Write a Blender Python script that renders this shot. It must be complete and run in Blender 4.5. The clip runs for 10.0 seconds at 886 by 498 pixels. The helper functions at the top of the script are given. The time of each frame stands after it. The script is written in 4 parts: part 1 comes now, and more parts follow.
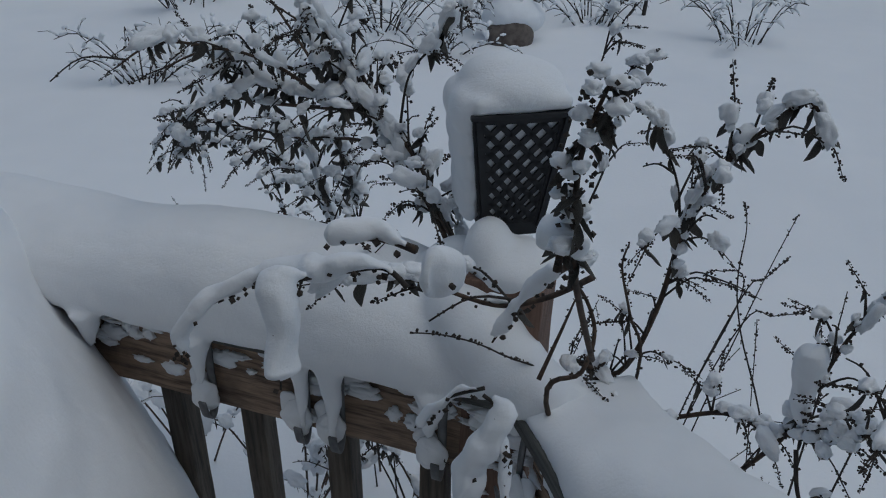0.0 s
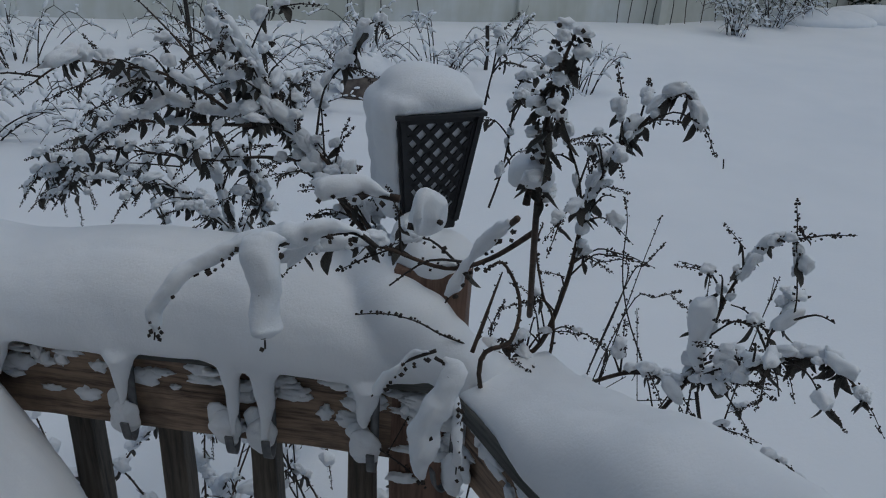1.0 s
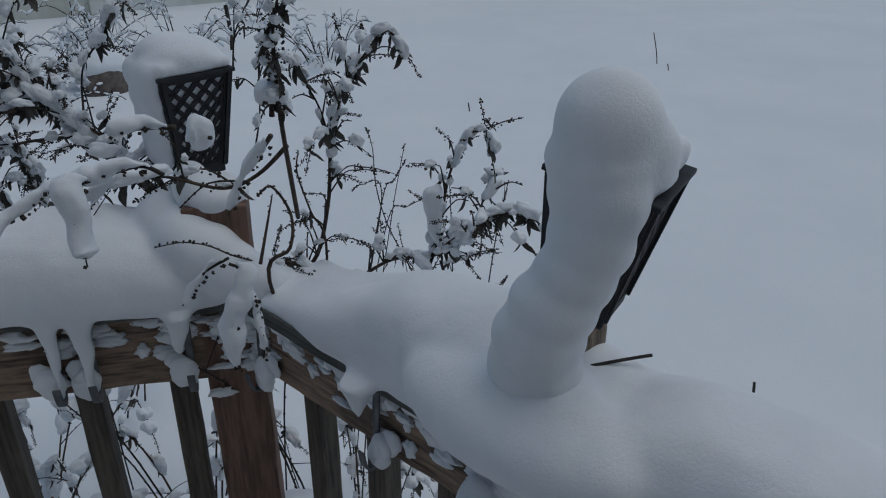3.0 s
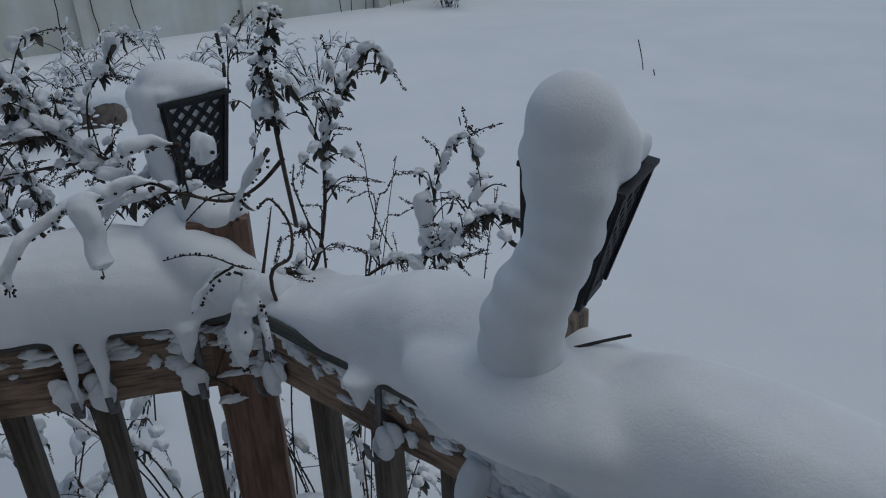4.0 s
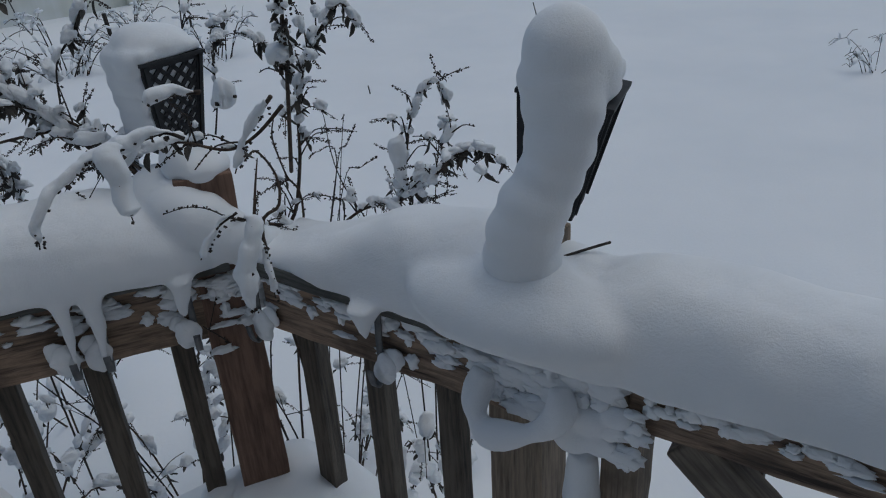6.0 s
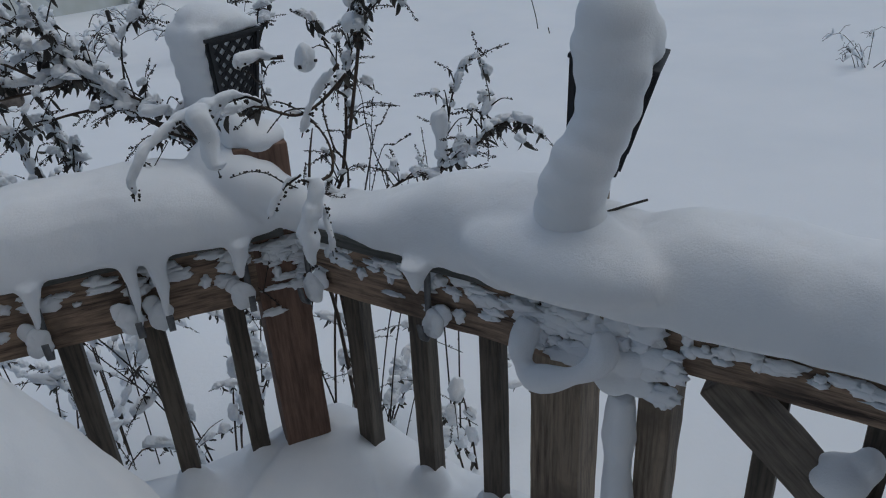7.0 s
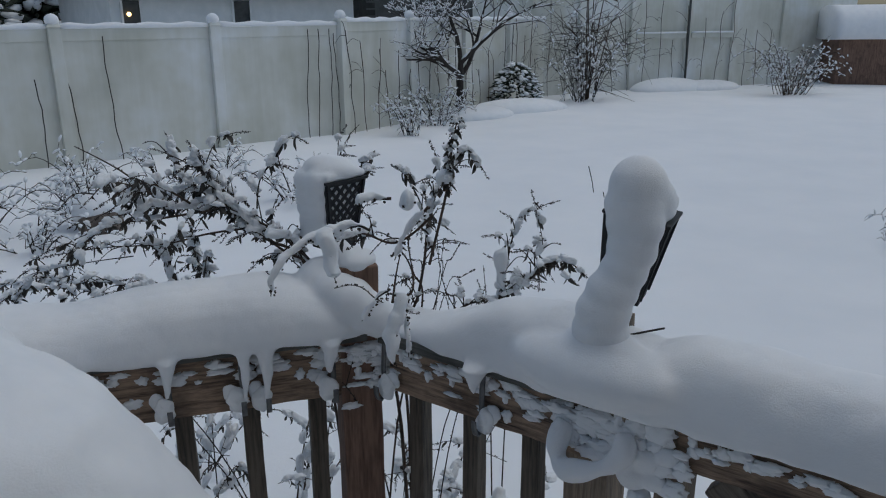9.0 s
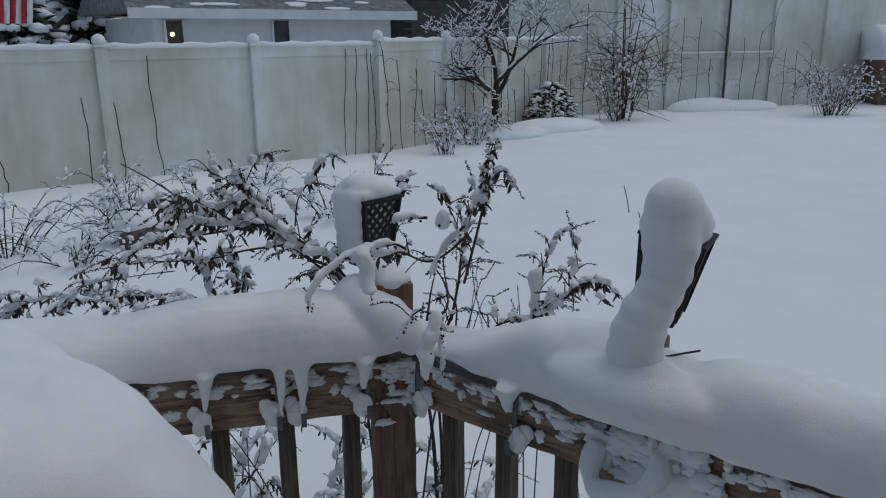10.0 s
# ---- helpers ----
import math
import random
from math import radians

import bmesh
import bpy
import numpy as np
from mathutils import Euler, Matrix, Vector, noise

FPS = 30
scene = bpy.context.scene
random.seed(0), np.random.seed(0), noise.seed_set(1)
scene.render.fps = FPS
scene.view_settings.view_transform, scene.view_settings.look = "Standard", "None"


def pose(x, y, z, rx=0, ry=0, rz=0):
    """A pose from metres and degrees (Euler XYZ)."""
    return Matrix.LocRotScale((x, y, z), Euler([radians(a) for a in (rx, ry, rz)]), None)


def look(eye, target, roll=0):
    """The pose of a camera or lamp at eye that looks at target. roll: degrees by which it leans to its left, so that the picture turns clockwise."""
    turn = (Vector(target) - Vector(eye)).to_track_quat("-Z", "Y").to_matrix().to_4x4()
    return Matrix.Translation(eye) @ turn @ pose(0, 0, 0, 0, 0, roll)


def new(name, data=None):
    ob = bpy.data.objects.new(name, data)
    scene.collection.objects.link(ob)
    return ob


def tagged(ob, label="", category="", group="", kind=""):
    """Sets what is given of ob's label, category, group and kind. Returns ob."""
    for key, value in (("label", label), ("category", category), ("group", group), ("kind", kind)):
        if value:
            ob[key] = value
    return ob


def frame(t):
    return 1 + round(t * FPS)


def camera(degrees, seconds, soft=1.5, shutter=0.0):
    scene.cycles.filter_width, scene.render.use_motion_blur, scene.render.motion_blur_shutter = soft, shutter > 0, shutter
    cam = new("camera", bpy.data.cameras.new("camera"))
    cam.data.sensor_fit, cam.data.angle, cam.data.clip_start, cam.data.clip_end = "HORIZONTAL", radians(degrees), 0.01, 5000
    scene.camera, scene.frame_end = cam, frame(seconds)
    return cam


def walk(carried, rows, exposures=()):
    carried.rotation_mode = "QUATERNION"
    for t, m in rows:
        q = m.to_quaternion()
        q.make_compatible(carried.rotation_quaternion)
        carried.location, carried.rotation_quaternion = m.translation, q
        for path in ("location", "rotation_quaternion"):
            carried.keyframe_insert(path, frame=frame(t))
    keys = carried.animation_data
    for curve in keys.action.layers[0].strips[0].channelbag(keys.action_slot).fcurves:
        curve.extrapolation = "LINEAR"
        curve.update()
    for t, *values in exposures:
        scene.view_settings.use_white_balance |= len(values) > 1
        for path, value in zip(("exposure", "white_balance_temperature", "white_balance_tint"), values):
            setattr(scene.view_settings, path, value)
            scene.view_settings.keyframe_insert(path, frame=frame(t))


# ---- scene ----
cam = camera(59.6, 10.0, soft=1.1)
PATH = [
    (0, (0.208, 0.185, 1.63), (-0.032, 1.896, 0.623), 1.1),
    (0.5, (0.121, 0.171, 1.581), (0.156, 1.955, 0.679), 2.5),
    (1, (0.127, 0.081, 1.591), (0.26, 1.882, 0.732), 3.3),
    (1.5, (0.134, 0.054, 1.616), (0.224, 1.81, 0.662), 2.0),
    (2, (0.071, 0.052, 1.588), (0.211, 1.847, 0.717), -0.7),
    (2.5, (0.029, 0.009, 1.624), (0.464, 1.74, 0.722), 1.5),
    (3, (0.107, -0.153, 1.612), (0.766, 1.505, 0.709), 0.1),
    (4.5, (0.06, -0.223, 1.624), (0.73, 1.456, 0.77), -3.7),
    (5, (-0.003, -0.16, 1.612), (0.805, 1.452, 0.748), -1.9),
    (5.5, (-0.033, -0.209, 1.619), (0.827, 1.343, 0.695), -3.0),
    (7, (-0.196, -0.309, 1.606), (0.703, 1.214, 0.671), -3.4),
    (7.5, (-0.281, -0.34, 1.642), (0.673, 1.247, 0.886), -1.0),
    (8, (-0.319, -0.492, 1.649), (0.63, 1.118, 0.935), 0.2),
    (8.5, (-0.354, -0.525, 1.664), (0.554, 1.135, 1.015), -0.2),
    (9, (-0.363, -0.562, 1.668), (0.504, 1.148, 1.098), -0.5),
    (9.5, (-0.37, -0.577, 1.672), (0.453, 1.166, 1.138), -0.6),
    (10, (-0.371, -0.572, 1.673), (0.424, 1.187, 1.149), -0.5),
]
walk(cam, [(t, look(eye, target, roll)) for t, eye, target, roll in PATH], exposures=[(0, -0.2, 6230, 2), (5, -0.22, 6210, 2), (7, 0.01, 6330, 3), (10, 0.02, 6330, 3)])

# ---------------------------------------------------------------- light
world = bpy.data.worlds.new("overcast_sky")
scene.world = world
world.use_nodes = True
wn = world.node_tree.nodes
sky = wn.new("ShaderNodeTexSky")
sky.sky_type = "NISHITA"
sky.sun_disc = False
SUN_EL, SUN_ROT = radians(72), radians(100)
sky.sun_elevation, sky.sun_rotation = SUN_EL, SUN_ROT
sky.air_density, sky.dust_density, sky.ozone_density = 1.0, 2.0, 1.0
wn["Background"].inputs[1].default_value = 0.075
world.node_tree.links.new(sky.outputs[0], wn["Background"].inputs[0])
sun = new("sun", bpy.data.lights.new("sun", "SUN"))
sun.data.energy, sun.data.angle, sun.data.color = 0.6, radians(70), (1.0, 0.98, 0.96)
sun.matrix_world = look((0, 0, 6), (0 - math.sin(SUN_ROT) * 6 / math.tan(SUN_EL) * 1.0, 0 - math.cos(SUN_ROT) * 6 / math.tan(SUN_EL), 0))


# ---------------------------------------------------------------- materials
def material(name, rough=0.6, metal=0.0):
    m = bpy.data.materials.new(name)
    m.use_nodes = True
    b = m.node_tree.nodes["Principled BSDF"]
    b.inputs["Roughness"].default_value, b.inputs["Metallic"].default_value = rough, metal
    return m, m.node_tree.nodes, m.node_tree.links, b


def coords(nodes, links, scale=(1, 1, 1)):
    tc, mp = nodes.new("ShaderNodeTexCoord"), nodes.new("ShaderNodeMapping")
    mp.inputs["Scale"].default_value = scale
    links.new(tc.outputs["Object"], mp.inputs["Vector"])
    return mp.outputs[0]


def noise_tex(nodes, links, vec, scale, detail=4.0, rough=0.6):
    n = nodes.new("ShaderNodeTexNoise")
    n.inputs["Scale"].default_value, n.inputs["Detail"].default_value, n.inputs["Roughness"].default_value = scale, detail, rough
    links.new(vec, n.inputs["Vector"])
    return n.outputs["Fac"]


def ramp(nodes, links, fac, stops):
    r = nodes.new("ShaderNodeValToRGB")
    e = r.color_ramp.elements
    while len(e) < len(stops):
        e.new(0.5)
    for k, (at, col) in zip(e, stops):
        k.position, k.color = at, (*col, 1)
    links.new(fac, r.inputs[0])
    return r.outputs[0]


def bump(nodes, links, b, height, strength, dist):
    n = nodes.new("ShaderNodeBump")
    n.inputs["Strength"].default_value, n.inputs["Distance"].default_value = strength, dist
    links.new(height, n.inputs["Height"])
    links.new(n.outputs[0], b.inputs["Normal"])


def mix(nodes, links, fac, a, b, blend="MIX"):
    n = nodes.new("ShaderNodeMix")
    n.data_type, n.blend_type = "RGBA", blend
    for sock, v in ((n.inputs[0], fac), (n.inputs[6], a), (n.inputs[7], b)):
        if isinstance(v, (int, float)):
            sock.default_value = v
        elif isinstance(v, tuple):
            sock.default_value = (*v, 1)
        else:
            links.new(v, sock)
    return n.outputs[2]


def snow_material(name, fine, coarse):
    m, n, l, b = material(name, 0.75)
    v = coords(n, l)
    big, small = noise_tex(n, l, v, coarse, 3), noise_tex(n, l, v, fine, 5, 0.7)
    l.new(ramp(n, l, big, [(0.3, (0.80, 0.82, 0.85)), (0.7, (0.86, 0.87, 0.89))]), b.inputs["Base Color"])
    add = n.new("ShaderNodeMath")
    add.operation = "MULTIPLY_ADD"
    add.inputs[1].default_value = 3.0
    l.new(big, add.inputs[0])
    l.new(small, add.inputs[2])
    bump(n, l, b, add.outputs[0], 0.25, 0.006)
    b.inputs["Subsurface Weight"].default_value = 0.15
    b.inputs["Subsurface Radius"].default_value = (0.012, 0.014, 0.016)
    return m


SNOW = snow_material("packed_snow", 260, 9)
YARD_SNOW = snow_material("yard_snow", 60, 1.3)


def wood_material(name, dark, light, stain, along=(1, 1, 1)):
    m, n, l, b = material(name, 0.78)
    v = coords(n, l, along)
    grain, streak = noise_tex(n, l, v, 16, 6, 0.65), noise_tex(n, l, v, 4.5, 3, 0.5)
    blot = noise_tex(n, l, coords(n, l), 7, 4)
    both = n.new("ShaderNodeMath")
    both.operation = "MULTIPLY_ADD"
    both.inputs[1].default_value = 0.55
    l.new(grain, both.inputs[0])
    half = n.new("ShaderNodeMath")
    half.operation = "MULTIPLY"
    half.inputs[1].default_value = 0.45
    l.new(streak, half.inputs[0])
    l.new(half.outputs[0], both.inputs[2])
    base = ramp(n, l, both.outputs[0], [(0.36, dark), (0.45, tuple((p * 0.55 + q * 0.45) for p, q in zip(dark, light))), (0.57, light)])
    wet = ramp(n, l, blot, [(0.50, (0, 0, 0)), (0.66, (0.8, 0.8, 0.8))])
    l.new(mix(n, l, wet, base, stain), b.inputs["Base Color"])
    bump(n, l, b, both.outputs[0], 0.8, 0.004)
    return m


BEAM_WOOD = wood_material("weathered_beam_wood", (0.035, 0.022, 0.016), (0.34, 0.235, 0.165), (0.06, 0.042, 0.032), (1.0, 8, 12))
POST_WOOD = wood_material("brown_post_wood", (0.075, 0.042, 0.030), (0.22, 0.13, 0.092), (0.10, 0.06, 0.042), (10, 10, 0.8))
BALUSTER_WOOD = wood_material("grey_baluster_wood", (0.032, 0.026, 0.021), (0.135, 0.11, 0.085), (0.07, 0.056, 0.044), (10, 10, 0.8))
TAN_WOOD = wood_material("tan_grey_post_wood", (0.07, 0.052, 0.038), (0.29, 0.225, 0.165), (0.11, 0.085, 0.065), (12, 12, 0.7))
BRACE_WOOD = wood_material("grey_brace_wood", (0.05, 0.042, 0.034), (0.20, 0.165, 0.13), (0.085, 0.07, 0.055), (0.9, 10, 10))
CAP_WOOD = wood_material("green_grey_cap_wood", (0.035, 0.036, 0.032), (0.11, 0.11, 0.10), (0.05, 0.05, 0.045), (1.2, 14, 14))


def plain(name, col, col2, scale, rough=0.6, metal=0.0, strength=0.3, dist=0.002):
    m, n, l, b = material(name, rough, metal)
    f = noise_tex(n, l, coords(n, l), scale, 5)
    l.new(ramp(n, l, f, [(0.35, col), (0.68, col2)]), b.inputs["Base Color"])
    bump(n, l, b, f, strength, dist)
    return m


BLACK_METAL = plain("black_lantern_plastic", (0.010, 0.011, 0.014), (0.022, 0.023, 0.027), 60, 0.65)
GREY_METAL = plain("dull_grey_metal", (0.10, 0.105, 0.11), (0.2, 0.2, 0.205), 40, 0.5, 0.6)
TWIG = plain("brown_twig_bark", (0.028, 0.019, 0.014), (0.095, 0.062, 0.042), 80, 0.85)
DARK_TWIG = plain("dark_twig_bark", (0.018, 0.015, 0.013), (0.05, 0.04, 0.033), 80, 0.85)
LEAF = plain("withered_leaf", (0.022, 0.020, 0.017), (0.11, 0.10, 0.085), 60, 0.8)
SEED = plain("dry_seed_head", (0.018, 0.014, 0.012), (0.06, 0.045, 0.034), 120, 0.9)
GLASS_DARK = plain("frosted_lantern_lens", (0.75, 0.77, 0.8), (0.86, 0.87, 0.88), 50, 0.3)


# ---------------------------------------------------------------- mesh helpers
def part(name, bm, mat, parent=None, label="", smooth=False):
    me = bpy.data.meshes.new(name)
    bm.normal_update()
    bm.to_mesh(me)
    bm.free()
    me.materials.append(mat)
    if smooth:
        me.shade_smooth()
    ob = new(name, me)
    ob.parent = parent
    return tagged(ob, label)


def thing(name, label, category, group="", kind="", m=None):
    ob = new(name)
    ob.empty_display_size = 0.05
    if m is not None:
        ob.matrix_world = m
    return tagged(ob, label, category, group, kind)


def box(bm, size, m=None, bevel=0.0, cuts=0):
    r = bmesh.ops.create_cube(bm, size=1.0, matrix=(m or Matrix()) @ Matrix.Diagonal((*size, 1)))
    if bevel:
        edges = list({e for v in r["verts"] for e in v.link_edges})
        bmesh.ops.bevel(bm, geom=edges, offset=bevel, segments=2, affect="EDGES", profile=0.6)


def rough_box(size, bevel, amount, seed, step=0.03):
    """A sawn board: bevelled, cut into short lengths and worn a little along its edges."""
    bm = bmesh.new()
    box(bm, size, None, bevel)
    axis = max(range(3), key=lambda i: size[i])
    n = max(2, int(size[axis] / step))
    for i in range(1, n):
        co, no = Vector((-1.33, -0.23, 0)), Vector((0, 0, 0))
        co[axis], no[axis] = size[axis] * (i / n - 0.5), 1
        bmesh.ops.bisect_plane(bm, geom=bm.verts[:] + bm.edges[:] + bm.faces[:], plane_co=co, plane_no=no)
    for v in bm.verts:
        p = Vector(v.co) * 14 + Vector((seed * 7.3, seed, 0))
        d = noise.noise_vector(p) * amount
        d[axis] = 0
        v.co += d
    return bm


def tube(bm, pts, radii, sides=7, closed_tip=True):
    pts = [Vector(p) for p in pts]
    rings, side = [], None
    for i, p in enumerate(pts):
        d = (pts[min(i + 1, len(pts) - 1)] - pts[max(i - 1, 0)]).normalized()
        if side is None:
            side = d.cross(Vector((0, 0, 1)) if abs(d.z) < 0.9 else Vector((1, 0, 0))).normalized()
        side = (side - d * side.dot(d)).normalized()
        up = d.cross(side)
        r = radii[i] if isinstance(radii, (list, tuple)) else radii
        rings.append([bm.verts.new(p + (side * math.cos(a) + up * math.sin(a)) * r) for a in (2 * math.pi * k / sides for k in range(sides))])
    for a, b in zip(rings, rings[1:]):
        for k in range(sides):
            bm.faces.new((a[k], a[(k + 1) % sides], b[(k + 1) % sides], b[k]))
    bm.faces.new(rings[0][::-1])
    bm.faces.new(rings[-1])


def ball(bm, c, r, m=None, sub=2):
    r = (r, r, r) if isinstance(r, (int, float)) else r
    bmesh.ops.create_icosphere(bm, subdivisions=sub, radius=1.0, matrix=Matrix.Translation(c) @ (m or Matrix()) @ Matrix.Diagonal((*r, 1)))


def ridge(bm, pts, side_dir, sections, sides=22):
    """A rounded bank along pts: each section gives half width in, half width out, height above and depth below."""
    rings = []
    s = Vector(side_dir).normalized()
    for p, (wi, wo, h, d) in zip(pts, sections):
        ring = []
        for k in range(sides):
            a = 2 * math.pi * k / sides
            c, q = math.cos(a), math.sin(a)
            c, q = math.copysign(abs(c) ** 0.8, c), math.copysign(abs(q) ** 0.8, q)
            ring.append(bm.verts.new(Vector(p) + s * c * (wi if c > 0 else wo) + Vector((0, 0, q * (h if q > 0 else d)))))
        rings.append(ring)
    for a, b in zip(rings, rings[1:]):
        for k in range(sides):
            bm.faces.new((a[k], a[(k + 1) % sides], b[(k + 1) % sides], b[k]))
    bm.faces.new(rings[0][::-1])
    bm.faces.new(rings[-1])


LUMPS = bpy.data.textures.new("snow_lumps", "CLOUDS")
LUMPS.noise_scale, LUMPS.noise_depth = 0.07, 2


def snow_form(name, bm, label, voxel=0.007, lumps=0.006, smooth=8, category="snow", parent=None, kind=""):
    bmesh.ops.recalc_face_normals(bm, faces=bm.faces[:])
    ob = part(name, bm, SNOW, parent, label, True)
    r = ob.modifiers.new("merge", "REMESH")
    r.mode, r.voxel_size, r.use_smooth_shade = "VOXEL", voxel, True
    s = ob.modifiers.new("soften", "SMOOTH")
    s.factor, s.iterations = 0.5, smooth
    if lumps:
        d = ob.modifiers.new("lumps", "DISPLACE")
        d.texture, d.strength, d.mid_level, d.texture_coords = LUMPS, lumps, 0.5, "LOCAL"
    return tagged(ob, "", category if parent is None else "", "", kind)


def spline(pts, per=6):
    """A smooth curve through pts."""
    pts = [Vector(p) for p in pts]
    out = []
    for i in range(len(pts) - 1):
        a, b, c, d = pts[max(i - 1, 0)], pts[i], pts[i + 1], pts[min(i + 2, len(pts) - 1)]
        for k in range(per):
            t = k / per
            out.append(0.5 * (2 * b + (c - a) * t + (2 * a - 5 * b + 4 * c - d) * t * t + (3 * b - a - 3 * c + d) * t ** 3))
    return out + [pts[-1]]


# ---------------------------------------------------------------- plan of the deck
C = Vector((0.207, 0.895, 0))
DA, NA = Vector((-0.9836, 0.1805, 0)), Vector((-0.1805, -0.9836, 0))
DB, NB = Vector((0.440, -0.898, 0)), Vector((-0.898, -0.440, 0))
Z_BEAM, Z_CAP, Z_TOP = 0.878, 1.008, 1.030
Z_DECK, Z_YARD = 0.0, 0.17


def on_a(s, n=0.0, z=0.0):
    return C + DA * s + NA * n + Vector((0, 0, z))


def on_b(s, n=0.0, z=0.0):
    return C + DB * s + NB * n + Vector((0, 0, z))


def frame_of(origin, along, z=0.0):
    side = Vector((0, 0, 1)).cross(along)
    return Matrix((( along.x, side.x, 0, origin.x), (along.y, side.y, 0, origin.y), (0, 0, 1, z), (0, 0, 0, 1)))


# ---------------------------------------------------------------- yard, fence
DA_ = Vector((-0.969, 0.247, 0))


def yard():
    bm = bmesh.new()
    xs = [-400, -120, -50, -25] + [-16 + 0.4 * i for i in range(96)] + [30, 60, 130, 400]
    ys = [-400, -120, -40, -12] + [-4 + 0.4 * i for i in range(56)] + [22, 30, 60, 130, 400]
    grid = []
    for y in ys:
        row = []
        for x in xs:
            z = Z_YARD + 0.05 * noise.noise(Vector((x * 0.35, y * 0.35, 0))) + 0.015 * noise.noise(Vector((x * 1.3, y * 1.3, 3)))
            row.append(bm.verts.new((x, y, z)))
        grid.append(row)
    for a, b in zip(grid, grid[1:]):
        for i in range(len(xs) - 1):
            bm.faces.new((a[i], a[i + 1], b[i + 1], b[i]))
    tagged(part("ground", bm, YARD_SNOW, None, "yard covered with smooth deep fresh snow", True), "", "snowy ground", "", "structure")


yard()
HOUSE_SIDING = plain("taupe_house_siding", (0.20, 0.19, 0.18), (0.27, 0.26, 0.245), 3, 0.7, 0, 0.1)
bm = bmesh.new()
box(bm, (10, 0.2, 5.5), frame_of(Vector((-0.75, -2.1, 0)), DA_, 2.5))
tagged(part("wall_house", bm, HOUSE_SIDING, None, "plain taupe house wall behind the deck"), "", "wall", "", "structure")
WHITE_VINYL, vn, vl, vb = material("stained_white_vinyl", 0.5)
vbase = ramp(vn, vl, noise_tex(vn, vl, coords(vn, vl), 0.9, 4), [(0.34, (0.58, 0.58, 0.52)), (0.5, (0.68, 0.68, 0.63)), (0.68, (0.80, 0.82, 0.83))])
vstreak = ramp(vn, vl, noise_tex(vn, vl, coords(vn, vl, (4, 4, 0.35)), 1.6, 6), [(0.40, (0.78, 0.78, 0.70)), (0.62, (1, 1, 1))])
vl.new(mix(vn, vl, 0.35, vbase, vstreak, "MULTIPLY"), vb.inputs["Base Color"])
F0 = Vector((-0.18, 8.79, 0))
FD = (Vector((3.33, 9.55, 0)) - F0).normalized()
F2 = F0 + FD * 3.524


def fence_run(origin, along, first, count, pitch, top, name):
    fence = thing(name, "tall white vinyl privacy fence with algae stains and snow on top", "fence", "", "structure")
    for i in range(first, first + count):
        m = frame_of(origin + along * (i * pitch), along)
        bm = bmesh.new()
        box(bm, (0.127, 0.127, top + 0.35), m @ pose(0, 0, (top - 0.35) / 2), 0.006)
        post = part("post", bm, WHITE_VINYL, fence)
        bm = bmesh.new()
        bmesh.ops.create_cone(bm, cap_ends=True, segments=4, radius1=0.105, radius2=0.01, depth=0.09, matrix=m @ pose(0, 0, top + 0.045, 0, 0, 45))
        part("cap", bm, WHITE_VINYL, post)
        bm = bmesh.new()
        ball(bm, m @ Vector((0, 0, top + 0.07)), (0.075, 0.075, 0.07))
        part("snow_cap", bm, SNOW, post, "snow on the post cap", True)
        bm = bmesh.new()
        box(bm, (pitch - 0.13, 0.022, top - 0.1), m @ pose(pitch / 2, 0.02, top / 2 - 0.06))
        part("panel", bm, WHITE_VINYL, fence)
        for z in (top - 0.07, Z_YARD - 0.1):
            bm = bmesh.new()
            box(bm, (pitch - 0.13, 0.045, 0.14), m @ pose(pitch / 2, 0.02, z - 0.005), 0.005)
            part("rail", bm, WHITE_VINYL, fence)
        bm = bmesh.new()
        n = 14
        ridge(bm, [m @ Vector((0.06 + (pitch - 0.12) * k / n, 0.02, top - 0.01)) for k in range(n + 1)], m.to_3x3() @ Vector((0, 1, 0)),
              [(0.04, 0.04, 0.05 + 0.012 * math.sin(k * 1.7 + i), 0.012) for k in range(n + 1)], 10)
        part("snow_strip", bm, SNOW, fence, "snow along the fence top", True)
    return fence


fence_run(F0, FD, -4, 6, 1.762, 1.62, "fence")
GD = Vector((0.86, 0.51, 0)).normalized()
fence_run(F2, GD, 0, 4, 1.6, 1.66, "fence")


# ---------------------------------------------------------------- railing
def board(name, size, m, mat, parent, bevel=0.003, wear=0.0015, seed=1, label=""):
    bm = rough_box(size, bevel, wear, seed)
    ob = part(name, bm, mat, parent, label)
    ob.matrix_basis = m
    return ob


railing = thing("deck_railing", "weathered brown wooden deck railing with square balusters, snow laden", "railing")
POST_H = 1.17
P1 = Vector((0.183, 0.942, 0))
P2 = Vector((0.490, 0.478, 0))
board("post", (0.089, 0.089, POST_H), frame_of(P1, DA, POST_H / 2), POST_WOOD, railing, 0.004, 0.002, 3)
board("post", (0.089, 0.089, POST_H - 0.02), frame_of(P2, DB, POST_H / 2 - 0.01), TAN_WOOD, railing, 0.004, 0.002, 4)
LA, LB = 1.9, 0.52
board("top_beam", (LA - 0.045, 0.038, 0.14), frame_of(on_a(0.045 + (LA - 0.045) / 2, -0.019), DA, Z_BEAM + 0.07), BEAM_WOOD, railing, 0.004, 0.003, 5)
board("top_beam", (LB - 0.04, 0.038, 0.125), frame_of(on_b(0.04 + (LB - 0.04) / 2, -0.019), DB, Z_BEAM + 0.078), BEAM_WOOD, railing, 0.004, 0.003, 6)
